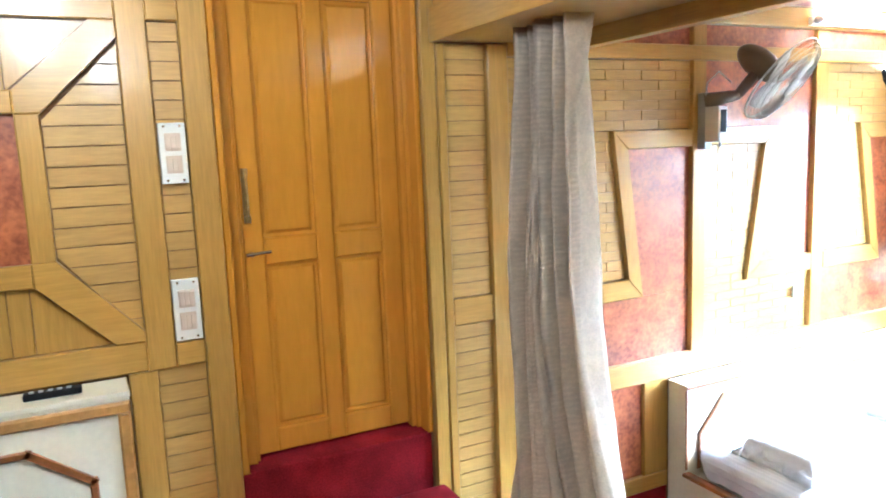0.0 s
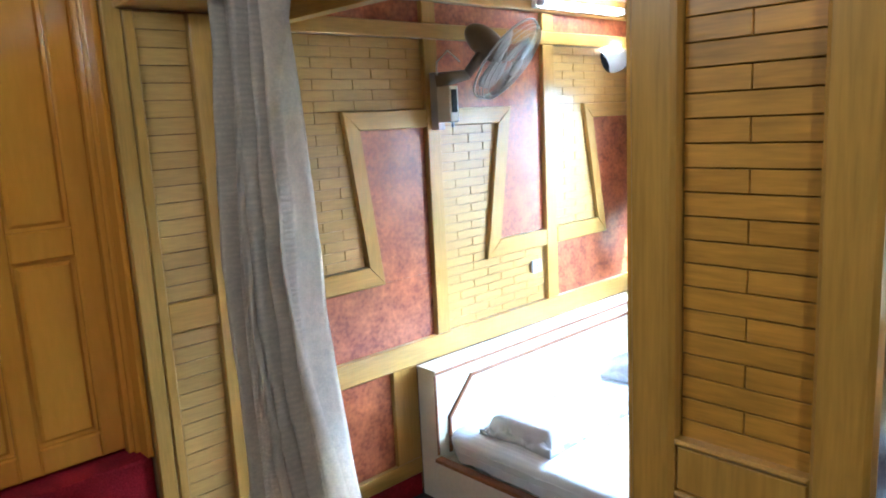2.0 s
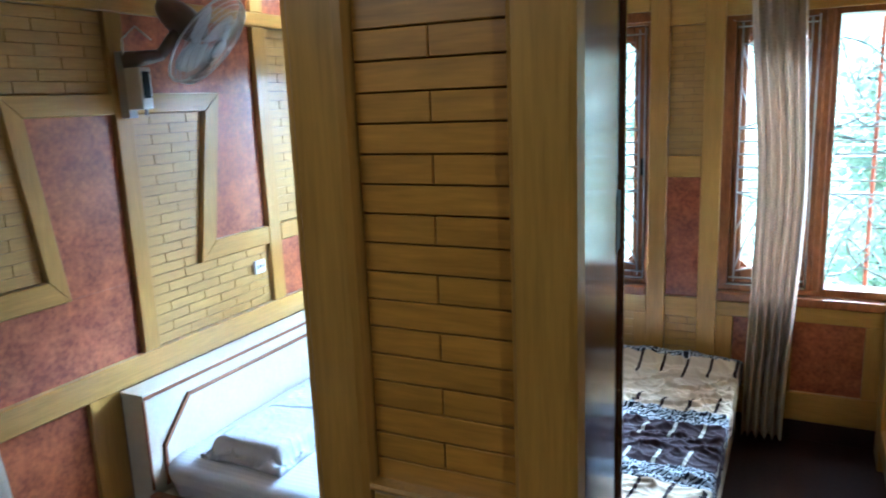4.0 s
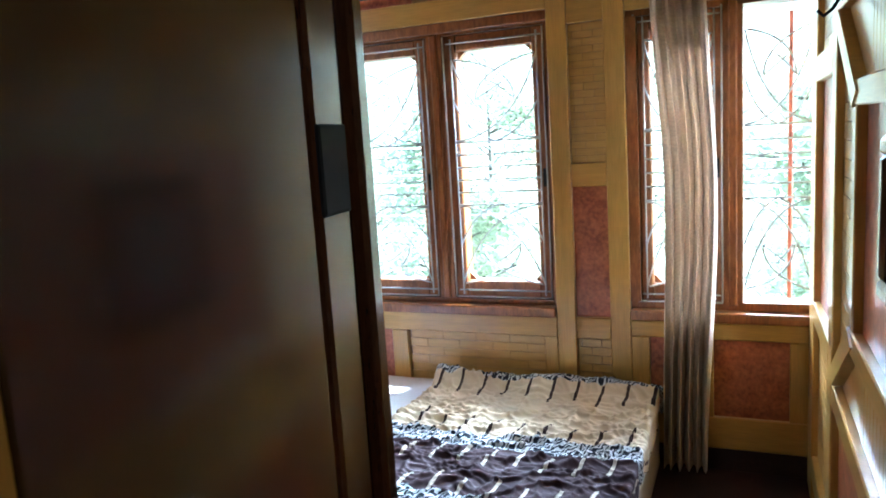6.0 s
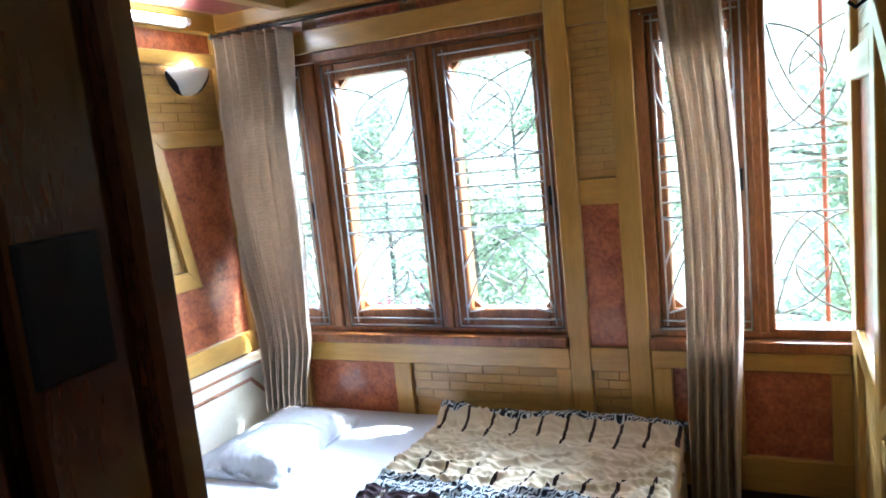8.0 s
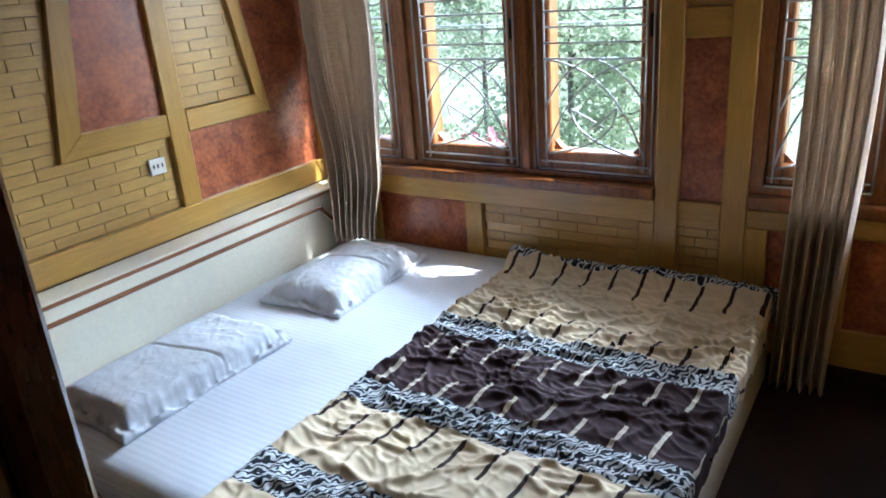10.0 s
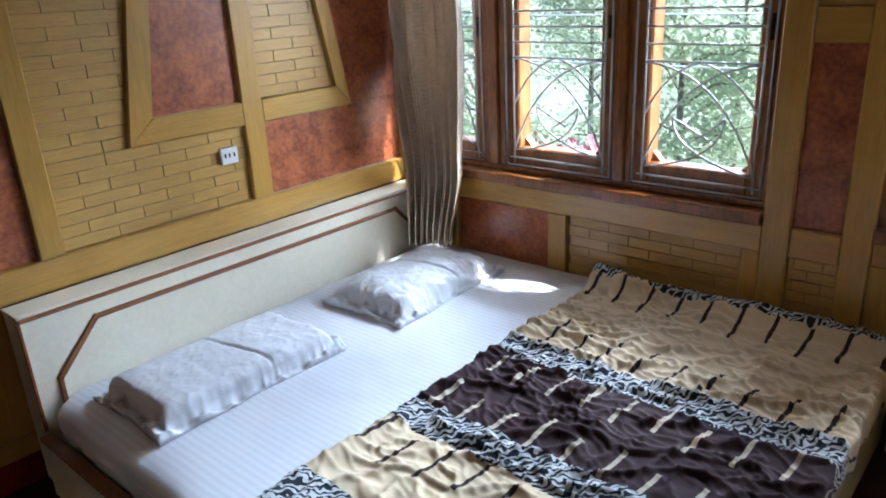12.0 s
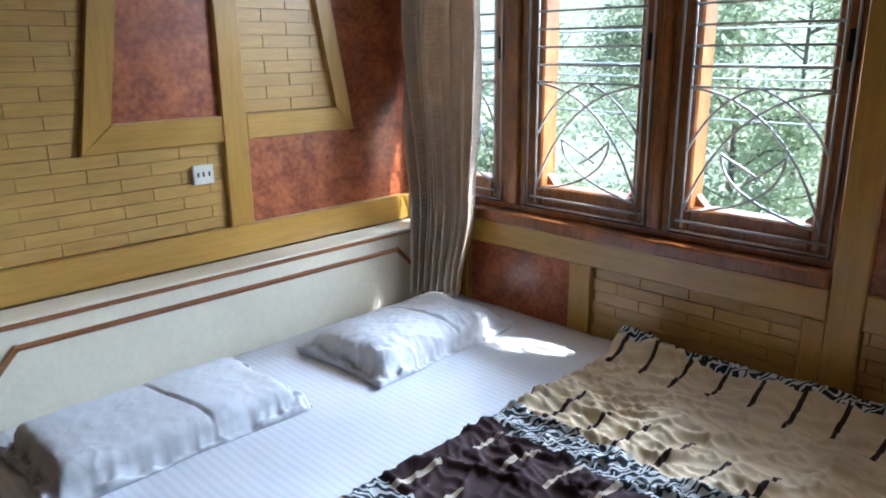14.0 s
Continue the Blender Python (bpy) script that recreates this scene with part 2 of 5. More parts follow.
def quilt_material():
    """Printed bands across x: beige, zebra, dark purple, with dashes that cross the borders."""
    m = bpy.data.materials.new("printed_quilt")
    m.use_nodes = True
    n, l = m.node_tree.nodes, m.node_tree.links
    b = n["Principled BSDF"]
    b.inputs["Roughness"].default_value = 0.8
    b.inputs["Specular IOR Level"].default_value = 0.2
    uv = n.new("ShaderNodeUVMap")
    sep = n.new("ShaderNodeSeparateXYZ")
    l.new(uv.outputs[0], sep.inputs[0])

    def math_node(op, a, c=None):
        k = n.new("ShaderNodeMath")
        k.operation = op
        for i, v in ((0, a), (1, c)):
            if v is None:
                continue
            if isinstance(v, (int, float)):
                k.inputs[i].default_value = v
            else:
                l.new(v, k.inputs[i])
        return k.outputs[0]

    x, y = sep.outputs[0], sep.outputs[1]
    soft = n.new("ShaderNodeTexNoise")
    soft.inputs["Scale"].default_value = 14
    l.new(uv.outputs[0], soft.inputs["Vector"])
    xw = math_node("ADD", x, math_node("MULTIPLY", math_node("SUBTRACT", soft.outputs["Fac"], 0.5), 0.035))

    def between(v, a, c):
        return math_node("MULTIPLY", math_node("GREATER_THAN", v, a), math_node("LESS_THAN", v, c))

    def mix(f, a, c):
        k = n.new("ShaderNodeMix")
        k.data_type = "RGBA"
        l.new(f, k.inputs["Factor"])
        for i, v in (("A", a), ("B", c)):
            if isinstance(v, tuple):
                k.inputs[i].default_value = (*v, 1)
            else:
                l.new(v, k.inputs[i])
        return k.outputs["Result"]

    wave = n.new("ShaderNodeTexWave")
    wave.wave_type, wave.bands_direction = "BANDS", "DIAGONAL"
    wave.inputs["Scale"].default_value, wave.inputs["Distortion"].default_value = 26, 9.0
    wave.inputs["Detail"].default_value, wave.inputs["Detail Scale"].default_value = 0.6, 1.6
    l.new(uv.outputs[0], wave.inputs["Vector"])
    zebra = mix(math_node("GREATER_THAN", wave.outputs["Fac"], 0.52), (0.016, 0.02, 0.028), (0.52, 0.55, 0.56))
    beige, purple = (0.60, 0.50, 0.34), (0.036, 0.017, 0.020)
    colour = mix(between(xw, 3.14, 3.54), beige, purple)
    # dashes, staggered along y
    lean = math_node("MULTIPLY", math_node("ADD", y, math_node("MULTIPLY", x, 0.10)), 9.4)
    cell = math_node("FRACT", lean)
    row = math_node("FRACT", math_node("MULTIPLY", math_node("FLOOR", lean), 0.37))
    shift = math_node("MULTIPLY", row, 0.055)
    dash = math_node("LESS_THAN", cell, 0.12)
    xs = math_node("ADD", xw, shift)
    light_dash = math_node("MULTIPLY", dash, math_node("MAXIMUM", between(xs, 3.42, 3.56), between(xs, 3.15, 3.31)))
    dark_dash = math_node("MULTIPLY", dash, math_node("MAXIMUM", math_node("MAXIMUM", between(xs, 3.66, 3.82), between(xs, 2.92, 3.07)), between(xs, 4.07, 4.20)))
    colour = mix(light_dash, colour, (0.48, 0.42, 0.33))
    colour = mix(dark_dash, colour, (0.035, 0.02, 0.018))
    bands = math_node("MAXIMUM", between(xw, 3.53, 3.645), between(xw, 3.05, 3.17))
    bands = math_node("MAXIMUM", bands, math_node("MAXIMUM", between(xw, 2.62, 2.76), math_node("GREATER_THAN", xw, 4.150)))
    colour = mix(bands, colour, zebra)
    l.new(colour, b.inputs["Base Color"])
    grain = n.new("ShaderNodeTexNoise")
    grain.inputs["Scale"].default_value = 500
    l.new(uv.outputs[0], grain.inputs["Vector"])
    bp = n.new("ShaderNodeBump")
    bp.inputs["Strength"].default_value, bp.inputs["Distance"].default_value = 0.25, 0.001
    l.new(grain.outputs["Fac"], bp.inputs["Height"])
    l.new(bp.outputs[0], b.inputs["Normal"])
    return m


QUILT = quilt_material()


# ---- mesh helpers ----
def empty(name, label, category, group="", kind="", at=(0, 0, 0)):
    ob = tagged(new(name), label, category, group, kind)
    ob.location = at
    return ob


def part(name, bm, mat, parent=None, label="", smooth=False):
    bmesh.ops.recalc_face_normals(bm, faces=bm.faces)
    me = bpy.data.meshes.new(name)
    bm.to_mesh(me)
    bm.free()
    me.materials.append(mat)
    if smooth:
        for f in me.polygons:
            f.use_smooth = True
    ob = new(name, me)
    if parent is not None:
        ob.parent = parent
        ob.location = -Vector(parent.location) if parent.parent is None else (0, 0, 0)
    if label:
        ob["label"] = label
    return ob


def box(bm, x0, x1, y0, y1, z0, z1, bevel=0.0):
    made = bmesh.ops.create_cube(bm, size=1.0, matrix=Matrix.Translation(((x0 + x1) / 2, (y0 + y1) / 2, (z0 + z1) / 2)) @ Matrix.Diagonal((abs(x1 - x0), abs(y1 - y0), abs(z1 - z0), 1)))
    if bevel:
        edges = list({e for v in made["verts"] for e in v.link_edges})
        bmesh.ops.bevel(bm, geom=edges, offset=bevel, segments=2, affect="EDGES", profile=0.6)
    return bm


def boxes(*rows, bevel=0.0):
    bm = bmesh.new()
    for r in rows:
        box(bm, *r, bevel=bevel)
    return bm


def cyl(bm, a, b, r0, r1=None, seg=12):
    a, b = Vector(a), Vector(b)
    turn = (b - a).to_track_quat("Z", "Y").to_matrix().to_4x4()
    bmesh.ops.create_cone(bm, cap_ends=True, segments=seg, radius1=r0, radius2=r0 if r1 is None else r1, depth=(b - a).length, matrix=Matrix.Translation((a + b) / 2) @ turn)
    return bm


def tube(bm, pts, r, seg=6):
    """A round bar along points."""
    rings, pts = [], [Vector(p) for p in pts]
    for i, p in enumerate(pts):
        d = (pts[min(i + 1, len(pts) - 1)] - pts[max(i - 1, 0)]).normalized()
        q = d.to_track_quat("Z", "Y")
        rings.append([bm.verts.new(p + q @ Vector((r * math.cos(k * math.tau / seg), r * math.sin(k * math.tau / seg), 0))) for k in range(seg)])
    for a, b in zip(rings, rings[1:]):
        for k in range(seg):
            bm.faces.new((a[k], a[(k + 1) % seg], b[(k + 1) % seg], b[k]))
    bm.faces.new(rings[0][::-1])
    bm.faces.new(rings[-1])
    return bm


class Face:
    """A wall's face: u along it, v up, w out of it into the room."""

    def __init__(self, origin, along, out):
        self.o, self.a, self.n = Vector(origin), Vector(along), Vector(out)

    def at(self, u, v, w):
        return self.o + self.a * u + Vector((0, 0, v)) + self.n * w

    def slab(self, bm, poly, w0, w1, chamfer=0.0):
        """A flat piece with the outline poly [(u, v), ...] from depth w0 to w1, its front edge eased."""
        k = len(poly)
        cu, cv = sum(p[0] for p in poly) / k, sum(p[1] for p in poly) / k
        size = max(max(p[0] for p in poly) - min(p[0] for p in poly), 1e-4), max(max(p[1] for p in poly) - min(p[1] for p in poly), 1e-4)
        fu, fv = 1 - 2 * chamfer / size[0], 1 - 2 * chamfer / size[1]
        rings = [[bm.verts.new(self.at(u, v, w0)) for u, v in poly]]
        if chamfer:
            rings.append([bm.verts.new(self.at(u, v, w1 - chamfer)) for u, v in poly])
            rings.append([bm.verts.new(self.at(cu + (u - cu) * fu, cv + (v - cv) * fv, w1)) for u, v in poly])
        else:
            rings.append([bm.verts.new(self.at(u, v, w1)) for u, v in poly])
        for a, b in zip(rings, rings[1:]):
            for i in range(k):
                bm.faces.new((a[i], a[(i + 1) % k], b[(i + 1) % k], b[i]))
        bm.faces.new(rings[-1])
        bm.faces.new(rings[0][::-1])
        return bm

    def rect(self, bm, u0, u1, v0, v1, w0, w1, chamfer=0.0):
        return self.slab(bm, [(u0, v0), (u1, v0), (u1, v1), (u0, v1)], w0, w1, chamfer)


def clip(poly, a, b):
    """The part of a polygon to the left of the line a to b."""
    out = []

    def side(p):
        return (b[0] - a[0]) * (p[1] - a[1]) - (b[1] - a[1]) * (p[0] - a[0])

    for i, p in enumerate(poly):
        q = poly[(i + 1) % len(poly)]
        sp, sq = side(p), side(q)
        if sp >= 0:
            out.append(p)
        if (sp >= 0) != (sq >= 0):
            t = sp / (sp - sq)
            out.append((p[0] + (q[0] - p[0]) * t, p[1] + (q[1] - p[1]) * t))
    return out


def inside(poly, region):
    for i, a in enumerate(region):
        poly = clip(poly, a, region[(i + 1) % len(region)])
        if len(poly) < 3:
            return []
    return poly


def courses(face, parent, region, height, length, mat, gap=0.0018, w=0.008, name="strip", full=False):
    """Wooden strips laid like bricks over a convex region (anticlockwise), each an object of its own."""
    u0, u1 = min(p[0] for p in region), max(p[0] for p in region)
    v0, v1 = min(p[1] for p in region), max(p[1] for p in region)
    rows = max(1, round((v1 - v0) / height))
    h = (v1 - v0) / rows
    for r in range(rows):
        start = u0 - (length * (0.5 if r % 2 else 0.0))
        steps = int((u1 - start) / length) + 1
        spans = [(start + i * length, start + (i + 1) * length) for i in range(steps)]
        if full:
            spans = [(u0, u1)] if r % 2 else [(u0, (u0 + u1) / 2), ((u0 + u1) / 2, u1)]
        for a, b in spans:
            poly = inside([(a + gap / 2, v0 + r * h + gap / 2), (b - gap / 2, v0 + r * h + gap / 2), (b - gap / 2, v0 + (r + 1) * h - gap / 2), (a + gap / 2, v0 + (r + 1) * h - gap / 2)], region)
            if len(poly) < 3:
                continue
            if max(p[0] for p in poly) - min(p[0] for p in poly) < 0.008:
                continue
            bm = bmesh.new()
            face.slab(bm, poly, 0.003, w + random.uniform(-0.0004, 0.0004), 0.0007)
            part(name, bm, mat, parent)


def upright_boards(face, parent, u0, u1, v0, v1, width, mat, w=0.008):
    k = max(1, round((u1 - u0) / width))
    d = (u1 - u0) / k
    for i in range(k):
        bm = bmesh.new()
        face.rect(bm, u0 + i * d + 0.001, u0 + (i + 1) * d - 0.001, v0, v1, 0.002, w, 0.0015)
        part("board", bm, mat, parent)


def sheet(face, parent, poly, mat=BURL, w=0.006, name="veneer_panel"):
    bm = bmesh.new()
    face.slab(bm, poly, 0.0015, w)
    return part(name, bm, mat, parent)


def bar(face, parent, poly, w=0.026, mat=WOOD_H, name="rail", chamfer=0.004, w0=0.0):
    bm = bmesh.new()
    face.slab(bm, poly, w0, w, chamfer)
    return part(name, bm, mat, parent)


def rc(u0, u1, v0, v1):
    return [(u0, v0), (u1, v0), (u1, v1), (u0, v1)]


# ---- the large structure ----
XW, YH, YR, XP, XB = 4.317, 2.32, -0.38, 1.40, 1.82   # window wall, headboard wall, side wall, partition front and back
ZC, ZC2 = 2.25, 2.36                                  # ceilings of the bedroom and of the outer room
HEAD = Face((0, YH, 0), (1, 0, 0), (0, -1, 0))
WIN = Face((XW, 0, 0), (0, 1, 0), (-1, 0, 0))
SIDE = Face((0, YR, 0), (1, 0, 0), (0, 1, 0))
PART = Face((1.345, 0, 0), (0, 1, 0), (-1, 0, 0))
BACK = Face((XB, 0, 0), (0, 1, 0), (1, 0, 0))


def structure(name, bm, mat, label):
    return tagged(part(name, bm, mat), label, name.split("_")[0], kind="structure")


structure("floor", boxes((-2.6, XW + 0.2, -2.2, 2.7, -0.12, 0.0)), FLOORM, "dark reddish-brown carpeted floor of both rooms")
wall_head = structure("wall_head", boxes((XP, XW + 0.18, YH, YH + 0.12, 0.0, ZC + 0.1)), GROOVE, "panelled wall behind the headboard, pine frames and burl")
wall_door = structure("wall_door", boxes((-2.6, 0.62, YH, YH + 0.3, 0, ZC2 + 0.1), (1.34, XP - 0.002, YH, YH + 0.3, 0, ZC2 + 0.1), (0.62, 1.34, YH + 0.18, YH + 0.3, 0, ZC2 + 0.1), (0.62, 1.34, YH, YH + 0.18, 2.3, ZC2 + 0.1)), GROOVE, "pine panelled wall with the recessed orange door")
wall_window = structure("wall_window", boxes(
    (XW, XW + 0.14, YR - 0.12, YH, 0.0, 0.70), (XW, XW + 0.14, YR - 0.12, YH, 1.96, ZC + 0.1),
    (XW, XW + 0.14, 0.345, 0.672, 0.70, 1.96), (XW, XW + 0.14, 2.22, YH, 0.70, 1.96), (XW, XW + 0.14, YR - 0.12, -0.372, 0.70, 1.96)), GROOVE, "panelled wall with two teak windows")
wall_side = structure("wall_side", boxes((XB, XW - 0.002, YR - 0.12, YR, 0, ZC + 0.1)), GROOVE, "narrow side wall with octagon pine panelling")
XF = 1.345                                             # face of the partition stub
wall_partition = structure("wall_partition", boxes((XF, 1.60, 0.25, 0.462, 0, 2.044), (1.60, XB, 0.285, 0.462, 0, 2.044), (XP, XB, -2.2, YR, 0, 2.044)), GROOVE, "thick partition of pine strips between the rooms")
beam = structure("beam_partition", boxes((XP + 0.002, XB - 0.002, -2.2, YH - 0.002, 2.052, ZC2 + 0.1)), WOOD_H, "broad wooden beam over the opening between rooms")
structure("trim_beam_front", boxes((XP - 0.025, XP, -2.2, YH - 0.03, 2.045, 2.16), bevel=0.004), WOOD_H, "varnished board on the beam's edge")
structure("trim_beam_back", boxes((XB - 0.03, XB + 0.02, 0.50, YH - 0.03, 1.992, 2.12), bevel=0.004), WOOD_H, "varnished board on the beam's bedroom edge")
structure("wall_west", boxes((-2.72, -2.6, -2.3, 2.7, 0, ZC2 + 0.1)), WOOD_V, "plain wall of the outer room")
structure("wall_south", boxes((-2.6, XB, -2.32, -2.2, 0, ZC2 + 0.1)), WOOD_V, "plain wall of the outer room")
structure("ceiling_outer", boxes((-2.6, XP, -2.2, YH, ZC2, ZC2 + 0.08)), CEILM, "varnished wooden ceiling of the outer room")

bm = bmesh.new()
k = 14
for i in range(k):
    d = (XW - XB) / k
    box(bm, XB + i * d + 0.002, XB + (i + 1) * d - 0.002, YR, YH, ZC, ZC + 0.03)
box(bm, XB, XW, YR, YH, ZC + 0.03, ZC + 0.08)
structure("ceiling_bedroom", bm, CEILM, "pale varnished board ceiling with beams")
for i, y in enumerate((0.33, 0.70, 1.30, 1.88)):
    structure("trim_ceiling_beam", boxes((XB + 0.02, XW - 0.01, y - 0.035, y + 0.035, ZC - 0.045, ZC - 0.002), bevel=0.006), CEILM, "pale wooden ceiling beam")
for x in (2.2, 2.95, 3.7):
    for a, b in ((1.335, 1.845), (1.915, 2.25), (0.735, 1.265)):
        structure("ceiling_panel", boxes((x + 0.06, x + 0.62, a + 0.06, b - 0.06 if b < 2.2 else b - 0.04, ZC - 0.012, ZC - 0.002), bevel=0.003), CEILP, "maroon panel set in the ceiling")
structure("trim_cornice_head", boxes((XB + 0.02, XW - 0.002, YH - 0.05, YH - 0.002, 2.155, ZC - 0.003), bevel=0.008), WOOD_H, "pine cornice under the ceiling")
structure("trim_cornice_window", boxes((XW - 0.05, XW - 0.002, YR + 0.002, YH - 0.052, 2.165, ZC - 0.003), bevel=0.008), WOOD_H, "pine cornice over the windows")
structure("baseboard_head", boxes((XB, 2.49, YH - 0.03, YH - 0.002, 0, 0.10), bevel=0.003), CARPET, "red skirting under the panelling")

# unseen slab added outside to keep direct sun off most of the bed
structure("trim_eave", boxes((XW + 0.145, XW + 0.50, -1.4, 3.2, 2.33, 2.40), bevel=0.01), WOOD_H, "unseen wooden slab over the windows, added to block the sun")

# second unseen slab, added to stop a sun patch on the quilt
structure("trim_eave_deep", boxes((XW + 0.502, XW + 1.0, -3.2, -0.12, 2.33, 2.40), bevel=0.01), WOOD_H, "unseen deeper slab by the side window, added to block the sun")

# ---- headboard wall panelling ----
H = wall_head
bar(HEAD, H, rc(1.612, 1.70, 0.0, 2.045), 0.03, WOOD_V, "post")
bar(HEAD, H, rc(XP + 0.002, 1.437, 0.0, 2.045), 0.03, WOOD_V, "post")
bar(HEAD, H, rc(1.437, 1.612, 1.003, 1.105), 0.024)
courses(HEAD, H, rc(1.44, 1.609, 1.107, 2.045), 0.054, 0.5, BRICK, gap=0.0034)
courses(HEAD, H, rc(1.44, 1.609, 0.02, 1.0), 0.054, 0.5, BRICK, gap=0.0034)
bar(HEAD, H, rc(1.70, 4.26, 2.002, 2.066), 0.032)
bar(HEAD, H, rc(1.70, 4.315, 0.608, 0.71), 0.034)
bar(HEAD, H, rc(1.70, 2.50, 0.10, 0.172), 0.03)
bar(HEAD, H, rc(2.365, 2.50, 0.172, 0.622), 0.026, WOOD_V, "post")
sheet(HEAD, H, rc(1.70, 2.365, 0.172, 0.622))
for a, b in ((2.636, 2.715), (3.434, 3.522)):
    bar(HEAD, H, rc(a, b, 0.71, 2.002), 0.03, WOOD_V, "post")
    bar(HEAD, H, rc(a, b, 2.066, 2.155), 0.03, WOOD_V, "post")
bar(HEAD, H, rc(4.262, 4.315, 0.71, 2.155), 0.03, WOOD_V, "post")
for a, b in ((1.70, 2.636), (2.715, 3.434), (3.522, 4.262)):
    sheet(HEAD, H, rc(a, b, 2.066, 2.155))

T0, T1, B0, B1 = 1.634, 1.711, 0.997, 1.082


def z_frame(left, right, s):
    """One bay: a level rail, a leaning stile and a lower rail, between strips and burl."""
    top, low = s
    bar(HEAD, H, [(top[0], T1), (top[0] + 0.078, T0), (right, T0), (right, T1)], 0.03)
    bar(HEAD, H, [(left, B0), (low[0] + 0.078, B0), (low[0], B1), (left, B1)], 0.03)
    bar(HEAD, H, [(low[0], B1), (low[0] + 0.078, B0), (top[0] + 0.078, T0), (top[0], T1)], 0.03, WOOD_V, "leaning_stile")
    courses(HEAD, H, [(left, B1 + 0.002), (low[0] - 0.001, B1 + 0.002), (top[0] - 0.001, T1), (left, T1)], 0.0407, 0.19, BRICK)
    courses(HEAD, H, rc(left, right, T1 + 0.002, 2.0), 0.0407, 0.19, BRICK)
    sheet(HEAD, H, [(left, 0.71), (right, 0.71), (right, B0), (left, B0)])
    sheet(HEAD, H, [(low[0] + 0.078, B0 + 0.001), (right, B0 + 0.001), (right, T0), (top[0] + 0.078, T0)])


z_frame(1.70, 2.636, ((2.197, T1), (2.279, B1)))
z_frame(3.522, 4.262, ((3.775, T1), (3.895, B1)))
# the middle bay leans the other way
bar(HEAD, H, [(2.715, T0), (3.092, T0), (3.185, T1), (2.715, T1)], 0.03)
bar(HEAD, H, [(2.984, B0), (3.434, B0), (3.434, B1), (3.08, B1)], 0.03)
bar(HEAD, H, [(2.984, B0), (3.08, B1), (3.185, T1), (3.092, T0)], 0.03, WOOD_V, "leaning_stile")
courses(HEAD, H, [(2.715, B0), (2.983, B0), (3.091, T0 - 0.001), (2.715, T0 - 0.001)], 0.0407, 0.19, BRICK)
courses(HEAD, H, rc(2.715, 3.434, 0.712, B0 - 0.001), 0.0407, 0.19, BRICK)
sheet(HEAD, H, [(3.08, B1), (3.434, B1), (3.434, T1), (3.185, T1)])
sheet(HEAD, H, rc(2.715, 3.434, T1 + 0.001, 2.002))

# ---- window wall panelling ----
V = wall_window
bar(WIN, V, rc(0.672, YH - 0.035, 2.0, 2.10), 0.032)
bar(WIN, V, rc(0.672, YH - 0.035, 1.955, 2.0), 0.02, FRAMEW, "head_rail")
for a, b in ((0.69, 1.22), (1.30, 1.72), (1.80, YH - 0.05)):
    sheet(WIN, V, rc(a, b, 2.102, 2.165))
bar(WIN, V, rc(YR + 0.002, 0.345, 1.955, 2.165), 0.024)
bar(WIN, V, rc(0.585, 0.672, 0.10, 2.165), 0.032, WOOD_V, "post")
bar(WIN, V, rc(0.345, 0.432, 0.10, 2.165), 0.032, WOOD_V, "post")
for a, b in ((0.556, 0.656), (1.239, 1.34), (1.93, 2.165)):
    bar(WIN, V, rc(0.432, 0.585, a, b), 0.028)
courses(WIN, V, rc(0.434, 0.583, 1.342, 1.928), 0.031, 0.088, BRICK, gap=0.002)
sheet(WIN, V, rc(0.432, 0.585, 0.656, 1.239))
courses(WIN, V, rc(0.434, 0.583, 0.32, 0.554), 0.038, 0.088, BRICK, gap=0.003)
bar(WIN, V, rc(0.672, YH - 0.035, 0.56, 0.652), 0.03)
bar(WIN, V, rc(1.428, 1.515, 0.10, 0.56), 0.03, WOOD_V, "post")
bar(WIN, V, rc(2.0, YH - 0.035, 0.10, 0.56), 0.03, WOOD_V, "post")
sheet(WIN, V, rc(1.515, 2.0, 0.10, 0.56))
bar(WIN, V, rc(0.672, 0.735, 0.10, 0.56), 0.026, WOOD_V, "post")
courses(WIN, V, rc(0.737, 1.426, 0.10, 0.558), 0.042, 0.17, BRICK, gap=0.0022)
bar(WIN, V, rc(YR + 0.002, 0.345, 0.58, 0.652), 0.028)
bar(WIN, V, rc(0.268, 0.345, 0.10, 0.58), 0.028, WOOD_V, "post")
sheet(WIN, V, rc(0.06, 0.268, 0.24, 0.58))
bar(WIN, V, rc(0.008, 0.06, 0.24, 0.58), 0.028, WOOD_V, "post")
sheet(WIN, V, rc(-0.283, 0.008, 0.24, 0.58))
bar(WIN, V, rc(YR + 0.002, -0.283, 0.24, 0.58), 0.028, WOOD_V, "post")
bar(WIN, V, rc(YR + 0.002, 0.268, 0.10, 0.24), 0.028)
bar(WIN, V, rc(YR + 0.002, YH - 0.035, 0.0, 0.10), 0.02, FLOORM, "skirting")

# ---- side wall panelling: an octagon of rails over strips ----
S = wall_side
bar(SIDE, S, rc(4.10, XW - 0.035, 0.0, 2.24), 0.03, WOOD_V, "post")
bar(SIDE, S, rc(3.46, 3.56, 0.0, 2.24), 0.03, WOOD_V, "post")
bar(SIDE, S, rc(3.56, 4.10, 0.72, 0.80), 0.03)
bar(SIDE, S, rc(3.56, 4.10, 1.60, 1.69), 0.03)
bar(SIDE, S, rc(3.56, 4.10, 0.10, 0.19), 0.03)
sheet(SIDE, S, rc(3.56, 4.10, 0.80, 1.60))
